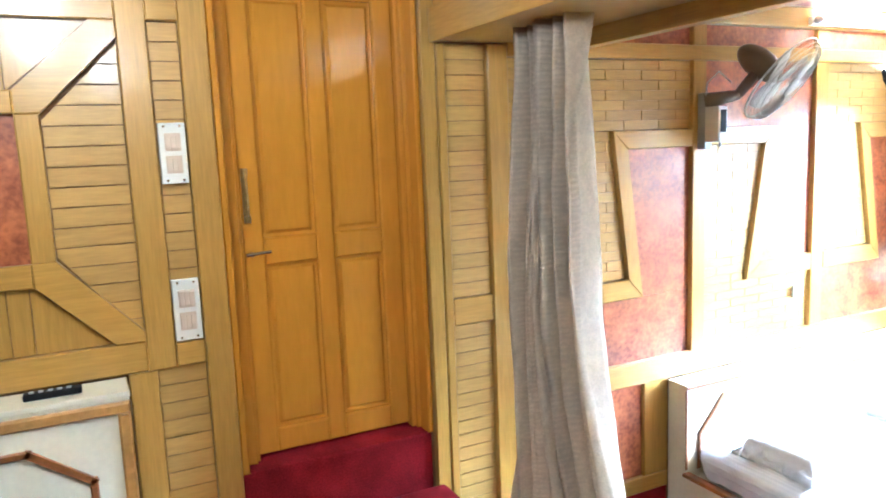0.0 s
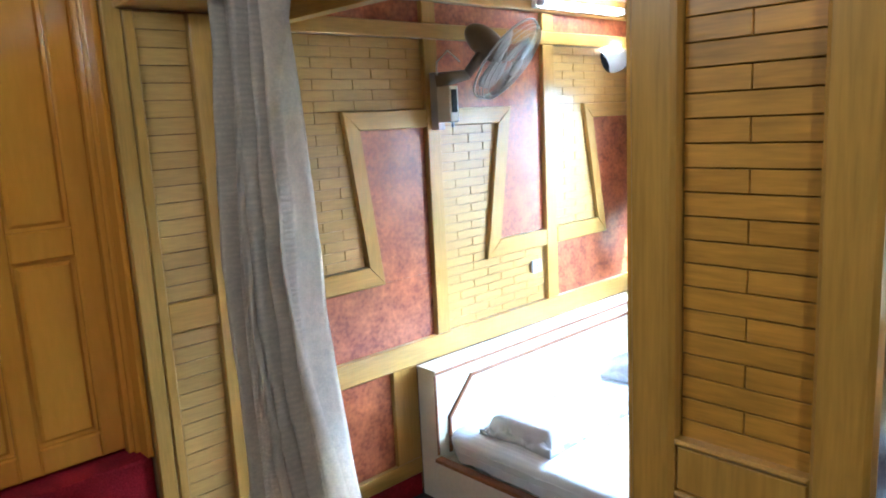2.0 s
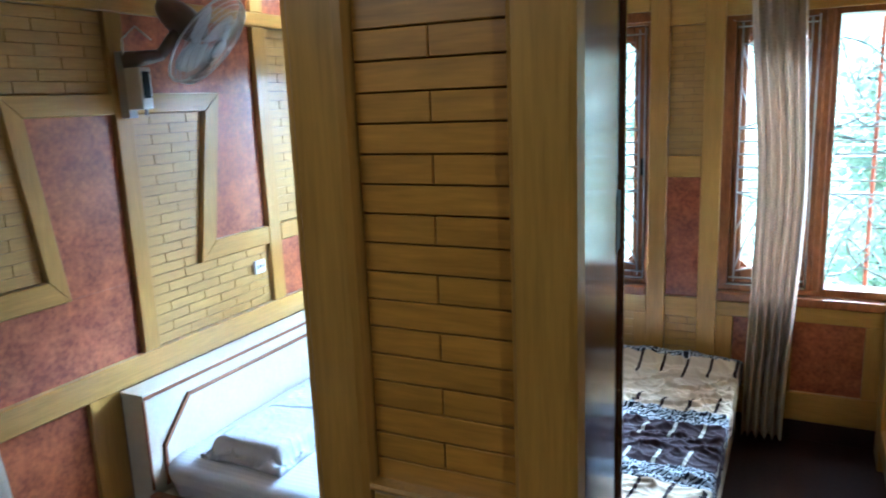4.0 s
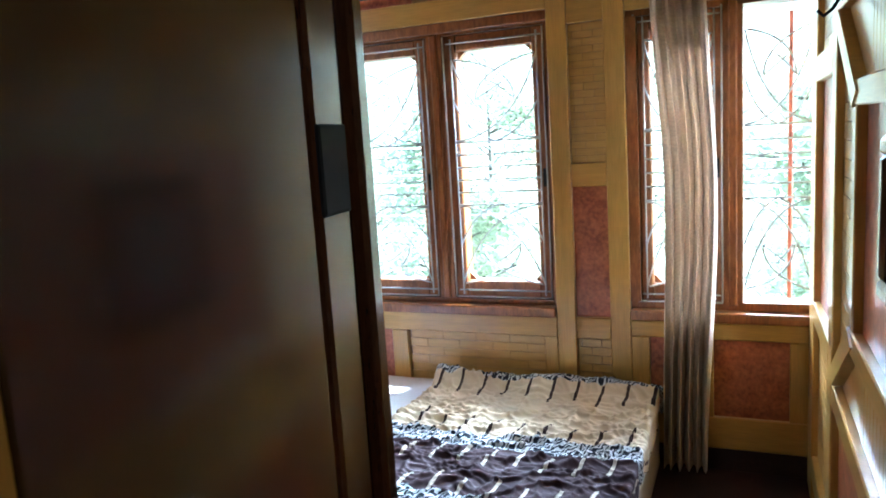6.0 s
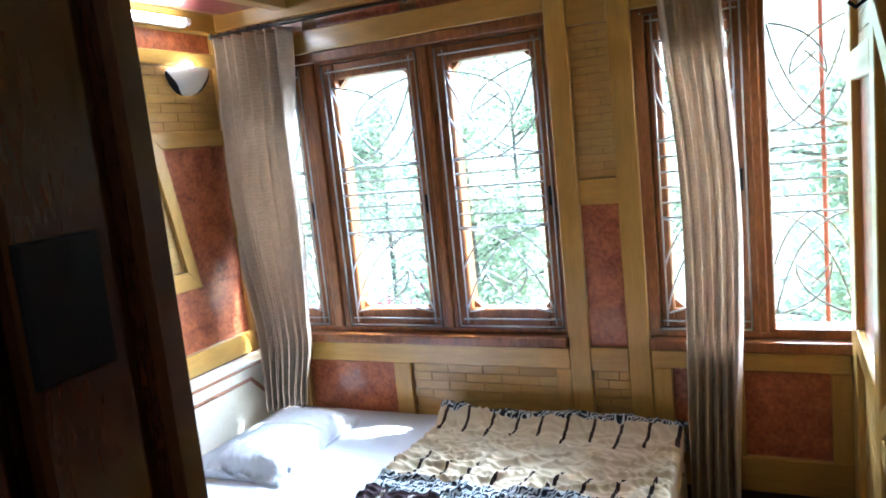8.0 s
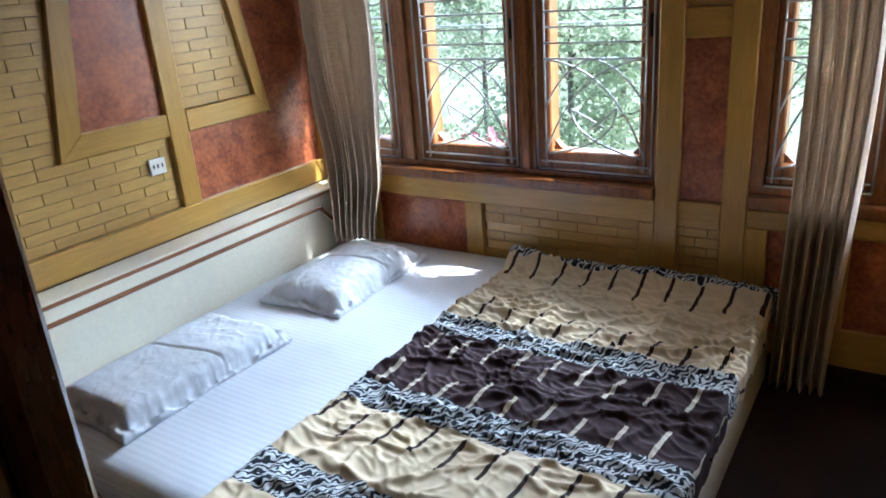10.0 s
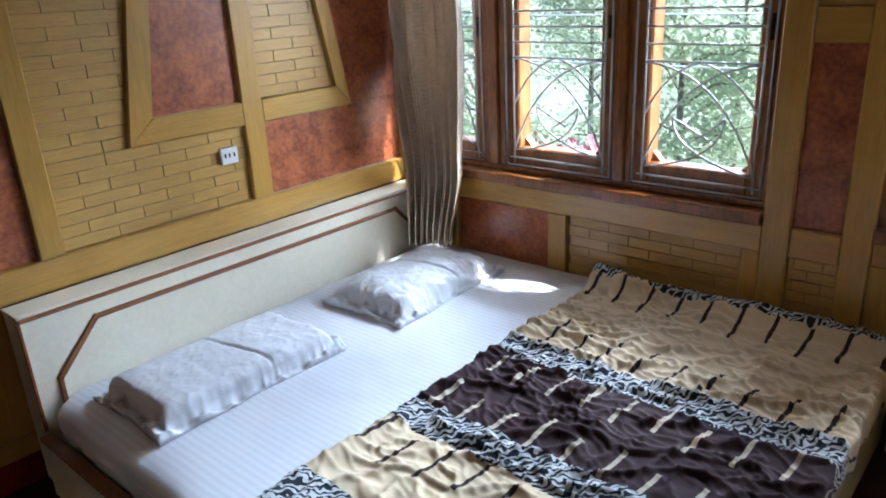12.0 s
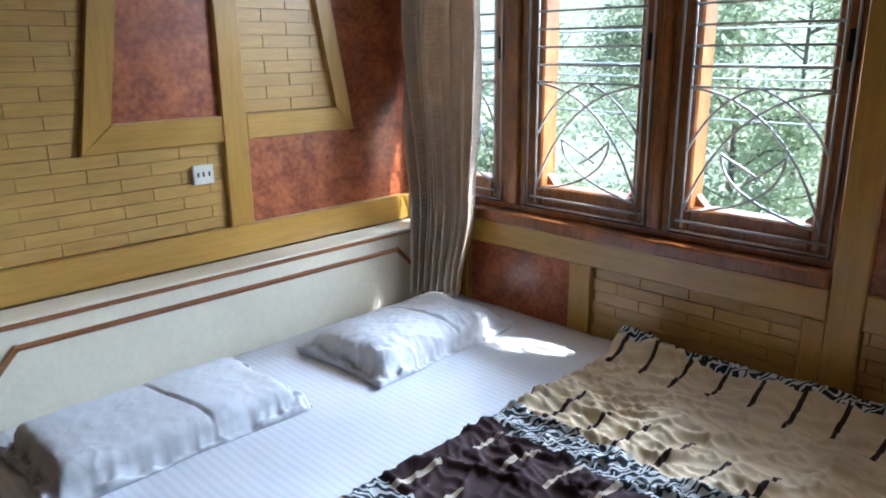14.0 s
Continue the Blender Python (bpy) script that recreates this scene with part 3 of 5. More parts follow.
courses(SIDE, S, rc(3.56, 4.10, 0.19, 0.72), 0.05, 0.13, BRICK)
courses(SIDE, S, rc(3.56, 4.10, 1.69, 2.24), 0.05, 0.13, BRICK)
bar(SIDE, S, rc(3.04, 3.09, 0.97, 1.50), 0.03, WOOD_V, "post")
bar(SIDE, S, rc(1.82, 3.09, 1.50, 1.56), 0.03)
bar(SIDE, S, rc(1.82, 3.09, 0.91, 0.97), 0.03)
bar(SIDE, S, rc(1.82, 3.46, 0.64, 0.71), 0.03)
bar(SIDE, S, rc(1.82, 3.46, 1.76, 1.83), 0.03)
bar(SIDE, S, rc(1.82, 3.46, 0.10, 0.19), 0.03)
bar(SIDE, S, [(3.02, 0.94), (3.41, 0.712), (3.46, 0.75), (3.09, 0.975)], 0.034, WOOD_H, "brace")
bar(SIDE, S, [(3.02, 1.53), (3.09, 1.495), (3.46, 1.72), (3.41, 1.758)], 0.034, WOOD_H, "brace")
sheet(SIDE, S, rc(1.82, 3.04, 0.97, 1.50))
courses(SIDE, S, [(3.09, 0.98), (3.457, 0.755), (3.457, 1.715), (3.09, 1.49)], 0.05, 0.13, BRICK)
upright_boards(SIDE, S, 1.82, 3.02, 0.712, 0.908, 0.045, WOOD_V)
upright_boards(SIDE, S, 1.82, 3.02, 1.562, 1.758, 0.045, WOOD_V)
sheet(SIDE, S, [(3.02, 0.712), (3.40, 0.712), (3.02, 0.935)], WOOD_V, name="corner_board")
sheet(SIDE, S, [(3.02, 1.535), (3.40, 1.758), (3.02, 1.758)], WOOD_V, name="corner_board")
sheet(SIDE, S, rc(1.82, 3.46, 0.19, 0.64))
courses(SIDE, S, rc(1.82, 3.46, 1.83, 2.24), 0.052, 0.13, BRICK)

# ---- partition ----
Q = wall_partition
bar(PART, Q, rc(0.408, 0.472, 0.0, 2.044), 0.03, WOOD_P, "post", 0.006)
bar(PART, Q, rc(0.178, 0.240, 0.0, 2.044), 0.03, WOOD_P, "post", 0.006)
bar(PART, Q, rc(0.240, 0.408, 1.167, 1.232), 0.022, WOOD_P)
bar(PART, Q, rc(0.240, 0.408, 1.232, 1.240), 0.027, WOOD_P, "bead", 0.003)
bar(PART, Q, rc(0.240, 0.408, 1.159, 1.167), 0.027, WOOD_P, "bead", 0.003)
bar(PART, Q, rc(0.240, 0.408, 0.0, 0.10), 0.022, WOOD_P)
courses(PART, Q, rc(0.241, 0.407, 1.2048, 2.0392), 0.0298, 0.2, STRIP, gap=0.0018, full=True)
courses(PART, Q, rc(0.241, 0.407, 0.102, 1.1656), 0.0298, 0.2, STRIP, gap=0.0018, full=True)
part("end_board", boxes((1.318, XB, 0.464, 0.476, 0, 2.044), bevel=0.003), WOOD_P, Q)
# the splayed dark jamb
JAMB = Face((1.315, 0.178, 0), (0.9909, 0.1347, 0), (0.1347, -0.9909, 0))
bar(JAMB, Q, rc(0.034, 0.375, 0.0, 2.044), 0.0, DARK, "jamb_board", 0.004, w0=-0.03)
bar(JAMB, Q, rc(0.034, 0.536, 0.0, 2.044), -0.031, DARK, "jamb_backing", 0.0, w0=-0.05)
bar(JAMB, Q, rc(0.403, 0.472, 0.0, 2.044), -0.006, JAMBW, "jamb_board", 0.004, w0=-0.03)
bar(JAMB, Q, rc(0.472, 0.502, 0.0, 2.044), -0.016, DARK, "jamb_board", 0.003, w0=-0.03)
bar(JAMB, Q, rc(0.502, 0.536, 0.0, 2.044), 0.0, JAMBW, "jamb_edge", 0.006, w0=-0.03)
bar(JAMB, Q, rc(0.405, 0.468, 1.418, 1.504), -0.002, BLACKP, "strike_plate", 0.002, w0=-0.007)
for a, b, d in ((0.30, 0.33, WOOD_V), (0.41, 0.476, WOOD_V)):
    bar(BACK, Q, rc(a, b, 0, 2.044), 0.02, d, "post")
courses(BACK, Q, rc(0.332, 0.408, 0.05, 2.04), 0.0415, 0.2, BRICK, full=True)

# ---- outer room's panelled wall and door ----
D = wall_door
HD = HEAD
bar(HD, D, rc(1.342, XP - 0.002, 0.0, 2.35), 0.03, WOOD_V, "post")
bar(HD, D, rc(0.535, 0.618, 0.0, 2.35), 0.03, WOOD_V, "post")
bar(HD, D, rc(0.36, 0.445, 1.02, 2.35), 0.03, WOOD_V, "post")
bar(HD, D, rc(0.30, 0.385, 0.0, 1.02), 0.03, WOOD_V, "post")
bar(HD, D, rc(0.446, 0.534, 1.022, 1.098), 0.03)
bar(HD, D, rc(0.445, 0.535, 2.088, 2.35), 0.03)
courses(HD, D, rc(0.387, 0.533, 0.02, 1.02), 0.058, 0.5, BRICK, gap=0.0034)
courses(HD, D, rc(0.447, 0.533, 1.10, 2.086), 0.058, 0.5, BRICK, gap=0.0034)
bar(HD, D, rc(-0.9, 0.36, 1.022, 1.118), 0.03)
bar(HD, D, rc(-0.9, 0.36, 2.085, 2.35), 0.03)
bar(HD, D, rc(0.075, 0.14, 1.39, 1.82), 0.03, WOOD_V, "post")
bar(HD, D, rc(-0.9, 0.075, 1.32, 1.39), 0.03)
bar(HD, D, rc(-0.9, 0.075, 1.82, 1.885), 0.03)
bar(HD, D, [(0.075, 1.322), (0.275, 1.118), (0.36, 1.118), (0.36, 1.15), (0.14, 1.392), (0.075, 1.392)], 0.034, WOOD_H, "brace")
bar(HD, D, [(0.075, 1.818), (0.14, 1.818), (0.36, 2.035), (0.36, 2.086), (0.29, 2.086), (0.075, 1.884)], 0.034, WOOD_H, "brace")
sheet(HD, D, rc(-0.9, 0.075, 1.39, 1.82))
courses(HD, D, [(0.142, 1.405), (0.358, 1.13), (0.358, 2.02), (0.142, 1.80)], 0.0585, 0.5, BRICK, gap=0.0034)
upright_boards(HD, D, -0.9, 0.06, 1.12, 1.318, 0.06, WOOD_V)
upright_boards(HD, D, -0.9, 0.06, 1.887, 2.083, 0.06, WOOD_V)
sheet(HD, D, [(0.062, 1.12), (0.27, 1.12), (0.062, 1.325)], WOOD_V, name="corner_board")
sheet(HD, D, [(0.062, 1.885), (0.295, 2.083), (0.062, 2.083)], WOOD_V, name="corner_board")

# door in its recess
door = tagged(new("door_1"), "closed orange varnished four-panel door above red steps", "door", kind="structure")
door.location = (1.0, 2.45, 0.6)
YD = 2.45
DOOR = Face((0, YD, 0), (1, 0, 0), (0, -1, 0))
bm = bmesh.new()
DOOR.rect(bm, 0.70, 1.29, 0.612, 2.29, -0.03, 0.006)
part("door_leaf", bm, DOORW, door)
for u0, u1, v0, v1, nm in ((0.70, 0.775, 0.612, 2.29, "stile"), (1.215, 1.29, 0.612, 2.29, "stile"), (0.965, 1.03, 0.612, 2.29, "mullion"), (0.775, 0.965, 0.612, 0.70, "rail"), (1.03, 1.215, 0.612, 0.70, "rail"), (0.775, 0.965, 1.295, 1.39, "rail"), (1.03, 1.215, 1.295, 1.39, "rail"), (0.775, 0.965, 2.2, 2.29, "rail"), (1.03, 1.215, 2.2, 2.29, "rail")):
    bm = bmesh.new()
    DOOR.rect(bm, u0, u1, v0, v1, 0.006, 0.026, 0.006)
    part(nm, bm, DOORW, door)
for u0, u1 in ((0.775, 0.965), (1.03, 1.215)):
    for v0, v1 in ((0.70, 1.295), (1.39, 2.2)):
        bm = bmesh.new()
        DOOR.rect(bm, u0 + 0.012, u1 - 0.012, v0 + 0.012, v1 - 0.012, 0.004, 0.018, 0.011)
        part("raised_panel", bm, DOORW, door)
bm = bmesh.new()
for z in (1.46, 1.62):
    cyl(bm, DOOR.at(0.722, z - 0.012, 0.04), DOOR.at(0.722, z + 0.012, 0.04), 0.011)
DOOR.rect(bm, 0.712, 0.732, 1.45, 1.63, 0.026, 0.034, 0.003)
cyl(bm, DOOR.at(0.722, 1.45, 0.042), DOOR.at(0.722, 1.63, 0.042), 0.005)
part("bolt", bm, BRASS, door, "tarnished brass tower bolt")
bm = bmesh.new()
cyl(bm, DOOR.at(0.725, 1.34, 0.02), DOOR.at(0.725, 1.34, 0.06), 0.009)
cyl(bm, DOOR.at(0.705, 1.34, 0.06), DOOR.at(0.79, 1.345, 0.06), 0.006)
part("door_handle", bm, CHROME, door, "chrome lever handle")
for u0, u1 in ((0.621, 0.70), (1.29, 1.339)):
    bm = bmesh.new()
    DOOR.rect(bm, u0, u1, 0.602, 2.295, -0.02, 0.055, 0.006)
    DOOR.rect(bm, u0 + 0.015, u1 - 0.012, 0.602, 2.295, 0.055, 0.072, 0.005)
    DOOR.rect(bm, *((0.6205, 0.645) if u0 < 1 else (1.318, 1.3395)), 0.602, 2.295, 0.054, 0.142, 0.005)
    part("door_frame", bm, DOORW, door)

steps = empty("carpeted_steps", "red carpeted steps up to the orange door", "steps", kind="structure", at=(1.0, 2.1, 0))
part("step", boxes((0.62, 1.338, 2.325, 2.50, 0.0, 0.60), bevel=0.012), CARPET, steps, smooth=False)
part("step", boxes((0.45, 1.365, 1.88, 2.287, 0.0, 0.40), bevel=0.015), CARPET, steps)
part("step", boxes((0.45, 1.365, 1.60, 1.879, 0.0, 0.20), bevel=0.015), CARPET, steps)


# ---- windows ----
def grille(parent, u0, u1, r=0.0040, w=0.002, sides=True, z0=0.745, z1=1.925):
    """A silver bar grille: side bars, level bars and crossing arcs at the foot and the head."""
    span, mid = u1 - u0, (u0 + u1) / 2

    def line(pts):
        bm = bmesh.new()
        tube(bm, [WIN.at(u, v, w) for u, v in pts], r)
        part("bar", bm, STEEL, parent, smooth=True)

    if sides:
        for u in (u0, u1):
            line([(u, z0), (u, z1)])
        line([(u0 - 0.02, z0 + 0.02), (u1 + 0.02, z0 + 0.02)])
        line([(u0 - 0.02, z1 - 0.02), (u1 + 0.02, z1 - 0.02)])
    if sides:
        line([(u0 - 0.028, z0 - 0.012), (u0 - 0.028, z1 + 0.012)])
        line([(u1 + 0.038, z0 - 0.012), (u1 + 0.038, z1 + 0.012)])
        line([(u0 - 0.028, z0 - 0.012), (u1 + 0.038, z0 - 0.012)])
    for z in (1.17, 1.228, 1.286, 1.344, 1.402, 1.46):
        line([(u0, z), (u1, z)])
    for base, top in ((0.79, 1.17), (1.84, 1.46)):
        h = top - base

        def arc(a, b, c):
            """A smooth bar through three places of the pattern's box."""
            out = []
            for i in range(13):
                k = i / 12
                wa, wb, wc = (1 - k) * (1 - 2 * k), 4 * k * (1 - k), k * (2 * k - 1)
                out.append((u0 + span * (a[0] * wa + b[0] * wb + c[0] * wc), base + h * (a[1] * wa + b[1] * wb + c[1] * wc)))
            line(out)

        arc((0, 0.55), (0.22, 0.84), (0.5, 1.0))
        arc((1, 0.50), (0.78, 0.84), (0.5, 1.0))
        arc((0, 0.02), (0.40, 0.72), (1.0, 0.99))
        arc((1, 0.02), (0.60, 0.72), (0.0, 0.99))
        arc((0.27, 0.52), (0.45, 0.20), (0.97, 0.02))
        arc((0.73, 0.50), (0.55, 0.22), (0.03, 0.02))
        arc((0.27, 0.52), (0.40, 0.40), (0.54, 0.30))
        arc((0.73, 0.50), (0.58, 0.42), (0.40, 0.32))


def casement(win, u0, u1, z0, z1, stile=0.062):
    sash = part("sash", bmesh_frame(u0, u1, z0, z1, stile, -0.09, -0.012), FRAMEW, win)
    a, b, c, d = u0 + stile, u1 - stile, z0 + stile + 0.02, z1 - stile - 0.01
    for cu, cv, su, sv in ((a, c, 1, 1), (b, c, -1, 1), (a, d, 1, -1), (b, d, -1, -1)):
        bm = bmesh.new()
        WIN.slab(bm, [(cu, cv), (cu + su * 0.035, cv), (cu, cv + sv * 0.035)], -0.085, -0.05)
        part("corner_block", bm, FRAMEW, sash)
    bm = bmesh.new()
    WIN.rect(bm, a - 0.004, b + 0.004, c - 0.004, d + 0.004, -0.079, -0.074)
    g = part("pane", bm, GLASS, sash)
    g.visible_shadow = False
    bm = bmesh.new()
    WIN.rect(bm, u0 + 0.012, u0 + 0.026, z0 + 0.52, z0 + 0.60, -0.012, 0.004, 0.003)
    part("catch", bm, BLACKP, sash)


def bmesh_frame(u0, u1, z0, z1, s, w0, w1):
    bm = bmesh.new()
    WIN.rect(bm, u0, u0 + s, z0, z1, w0, w1, 0.006)
    WIN.rect(bm, u1 - s, u1, z0, z1, w0, w1, 0.006)
    WIN.rect(bm, u0 + s, u1 - s, z0, z0 + s + 0.02, w0, w1 - 0.002, 0.006)
    WIN.rect(bm, u0 + s, u1 - s, z1 - s - 0.01, z1, w0, w1 - 0.002, 0.006)
    return bm


def upright(win, u0, u1, z0, z1):
    bm = bmesh.new()
    WIN.rect(bm, u0, u1, z0, z1, -0.09, -0.002, 0.005)
    WIN.rect(bm, (u0 + u1) / 2 - (u1 - u0) * 0.22, (u0 + u1) / 2 + (u1 - u0) * 0.22, z0, z1, -0.002, 0.012, 0.006)
    part("mullion", bm, FRAMEW, win)


win1 = tagged(new("window_1"), "three-light teak casement window with silver bar grilles", "window", kind="structure")
win1.location = (XW, 1.4, 0.7)
for a, b in ((1.17, 1.25), (1.738, 1.85)):
    upright(win1, a, b, 0.722, 1.952)
part("window_frame", boxes((XW + 0.002, XW + 0.12, 0.673, 2.218, 0.702, 0.722), (XW + 0.002, XW + 0.12, 0.673, 2.218, 1.945, 1.958), (XW + 0.002, XW + 0.12, 0.673, 0.69, 0.722, 1.945), (XW + 0.002, XW + 0.12, 2.205, 2.218, 0.722, 1.945)), FRAMEW, win1)
part("window_sill", boxes((XW - 0.055, XW + 0.02, 0.674, YH - 0.04, 0.654, 0.70), bevel=0.008), FRAMEW, win1)
for a, b in ((0.69, 1.17), (1.25, 1.738), (1.85, 2.205)):
    casement(win1, a, b, 0.724, 1.943)
    grille(win1, a + 0.035, b - 0.045)

win2 = tagged(new("window_2"), "two-light teak window with silver bar grilles", "window", kind="structure")
win2.location = (XW, 0.0, 0.7)
upright(win2, -0.108, -0.03, 0.722, 1.952)
part("window_frame", boxes((XW + 0.002, XW + 0.12, -0.37, 0.344, 0.702, 0.735), (XW + 0.002, XW + 0.12, -0.37, 0.344, 1.93, 1.958), (XW - 0.02, XW + 0.12, 0.30, 0.344, 0.735, 1.93)), FRAMEW, win2)
part("window_sill", boxes((XW - 0.05, XW + 0.02, YR + 0.004, 0.344, 0.656, 0.70), bevel=0.008), FRAMEW, win2)
casement(win2, -0.03, 0.30, 0.737, 1.928, 0.05)
grille(win2, 0.0, 0.275)
grille(win2, -0.365, -0.112, sides=False)
bm = bmesh.new()
WIN.rect(bm, -0.37, -0.108, 0.735, 1.93, -0.045, -0.040)
g = part("pane", bm, GLASS, win2)
g.visible_shadow = False


# ---- bed ----
def octagon_bead(face, parent, pts, width=0.016, proud=0.010):
    for (ua, va), (ub, vb) in zip(pts, pts[1:]):
        d = Vector((ub - ua, vb - va)).normalized() * width / 2
        n = Vector((-d.y, d.x))
        bm = bmesh.new()
        face.slab(bm, [(ua - d.x - n.x, va - d.y - n.y), (ub + d.x - n.x, vb + d.y - n.y), (ub + d.x + n.x, vb + d.y + n.y), (ua - d.x + n.x, va - d.y + n.y)], 0.0, proud, 0.004)
        part("bead", bm, BEAD, parent)


bed = empty("bed", "low cream laminate double bed with brown beading", "bed", at=(3.4, 1.2, 0))
hb = part("headboard", boxes((2.494, 4.312, 2.172, YH - 0.036, 0.0, 0.597), bevel=0.002), CREAM, bed)
part("headboard_top", boxes((2.490, 4.313, 2.168, YH - 0.036, 0.597, 0.606), bevel=0.003), CREAM, hb)
HBF = Face((0, 2.172, 0), (1, 0, 0), (0, -1, 0))
octagon_bead(HBF, hb, [(2.566, 0.22), (2.569, 0.374), (2.711, 0.528), (4.063, 0.528), (4.20, 0.385), (4.20, 0.22)])
bm = bmesh.new()
HBF.rect(bm, 2.496, 4.31, 0.583, 0.597, 0.0, 0.006, 0.002)
part("edge_strip", bm, BEAD, hb)
bm = bmesh.new()
HBF.rect(bm, 2.488, 2.499, 0.22, 0.583, 0.0, 0.006, 0.002)
part("edge_strip", bm, BEAD, hb)
part("side_board", boxes((2.472, 2.515, 0.25, 2.17, 0.0, 0.195), bevel=0.002), CREAM, bed)
part("side_rail", boxes((2.468, 2.508, 0.25, 2.17, 0.195, 0.212), bevel=0.004), BEAD, bed, "dark brown bed rail")
part("foot_board", boxes((2.494, 4.29, 0.235, 0.249, 0.0, 0.19), bevel=0.002), CREAM, bed)
part("base", boxes((2.53, 4.29, 0.26, 2.168, 0.02, 0.19)), CREAM, bed)


def cloth_noise(p, scale):
    return noise.fractal(Vector(p) * scale, 0.9, 2.0, 4)


# mattress with round corners, its sheet gathered and tucked under at the sides
MX0, MX1, MY0, MY1, MR = 2.497, 4.30, 0.262, 2.167, 0.13
bm = bmesh.new()
box(bm, MX0, MX1, MY0, MY1, 0.214, 0.332)
bmesh.ops.subdivide_edges(bm, edges=bm.edges, cuts=70, use_grid_fill=True)
for v in bm.verts:
    p = v.co.copy()
    ex = min(p.x - MX0, MX1 - p.x, p.y - MY0, MY1 - p.y)
    qx, qy = min(max(p.x, MX0 + MR), MX1 - MR), min(max(p.y, MY0 + MR), MY1 - MR)
    d = Vector((p.x - qx, p.y - qy))
    span = max(abs(d.x), abs(d.y))
    if span > 1e-6:
        d *= span / d.length
    v.co.x, v.co.y = qx + d.x, qy + d.y
    if p.z > 0.30:
        v.co.z -= 0.034 * math.exp(-max(ex, 0) / 0.022)
        v.co.z += 0.004 * cloth_noise(p, 5)
    if ex < 0.06:
        side = 1 - ex / 0.06
        run = p.x + p.y
        fold = noise.noise(Vector((run * 17, p.z * 2, 3.0))) + 0.6 * noise.noise(Vector((run * 41 + p.z * 14, 1.0, p.z * 4)))
        low = (0.332 - p.z) / 0.118
        out = (d.normalized() if d.length > 1e-6 else Vector((0, 0)))
        push = side * (0.009 * fold * (0.3 + low) - 0.016 * low * low)
        v.co.x += out.x * push
        v.co.y += out.y * push
tagged(part("mattress", bm, STRIPED, smooth=True), "mattress in a striped white sheet on the cream bed", "mattress")


def pillow(cx, cy, lx, ly, h, z, turn, seed, label, ends=9, sides=5):
    bm = bmesh.new()
    nu, nv = 120, 80
    top, low = {}, {}
    for i in range(nu + 1):
        for j in range(nv + 1):
            a, b = 2 * i / nu - 1, 2 * j / nv - 1
            ra, rb = min(1.0, abs(a) / 0.90), min(1.0, abs(b) / 0.90)
            puff = max(0.0, (1 - ra ** ends)) ** 0.5 * max(0.0, (1 - rb ** sides)) ** 0.5
            pinch = 1 - 0.07 * (1 - abs(a * b)) * (abs(a) ** 6 + abs(b) ** 6)
            x, y = a * lx / 2 * pinch, b * ly / 2 * pinch
            c = noise.fractal(Vector((x * 9, y * 9, seed)), 0.8, 2.0, 4)
            ridge = abs(noise.noise(Vector((x * 10, y * 16, seed + 5)))) - 0.5 * max(0.0, 1 - 9 * abs(noise.noise(Vector((x * 6, y * 7, seed + 2)))))
            edge = 1 - puff
            zt = h * puff * (1 + 0.05 * c) + 0.026 * c * edge + 0.012 * edge * abs(a) ** 8 - 0.012 * ridge * (0.15 + edge)
            zt -= 0.012 * math.exp(-((a - 0.12 + 0.10 * b) / 0.014) ** 2) * puff
            crisp = max(0.0, 1 - 7 * abs(noise.noise(Vector((x * 11 + y * 4, y * 8 - x * 3, seed + 11)))))
            zt += 0.0035 * crisp ** 2 * puff * abs(a) + 0.0007 * max(0.0, 1 - 6 * abs(noise.noise(Vector((x * 26, y * 23, seed + 13))))) * puff
            fine = max(0.0, 1 - 4 * abs(noise.noise(Vector((x * 17, y * 21, seed + 8)))))
            zt += 0.010 * fine ** 3 * (0.10 + edge)
            co = Matrix.Rotation(radians(turn), 3, "Z") @ Vector((x, y, 0))
            top[i, j] = bm.verts.new((cx + co.x, cy + co.y, z + 0.02 + max(zt, -0.012)))
            low[i, j] = bm.verts.new((cx + co.x, cy + co.y, z + 0.002)) if 0 < i < nu and 0 < j < nv else top[i, j]
    for i in range(nu):
        for j in range(nv):
            bm.faces.new((top[i, j], top[i + 1, j], top[i + 1, j + 1], top[i, j + 1]))
            q = (low[i, j], low[i, j + 1], low[i + 1, j + 1], low[i + 1, j])
            if len(set(q)) == 4 and set(q) != {top[i, j], top[i + 1, j], top[i + 1, j + 1], top[i, j + 1]}:
                bm.faces.new(q)
    return tagged(part("pillow", bm, SHEET, smooth=True), label, "pillow", "pillows on the bed")


pillow(2.93, 1.825, 0.68, 0.39, 0.072, 0.326, 0, 1.3, "flat white pillow with a creased cover on the mattress", 22, 9)
pillow(3.79, 1.805, 0.64, 0.41, 0.085, 0.326, 2, 7.7, "crumpled white pillow near the curtain on the mattress", 6, 3.5)


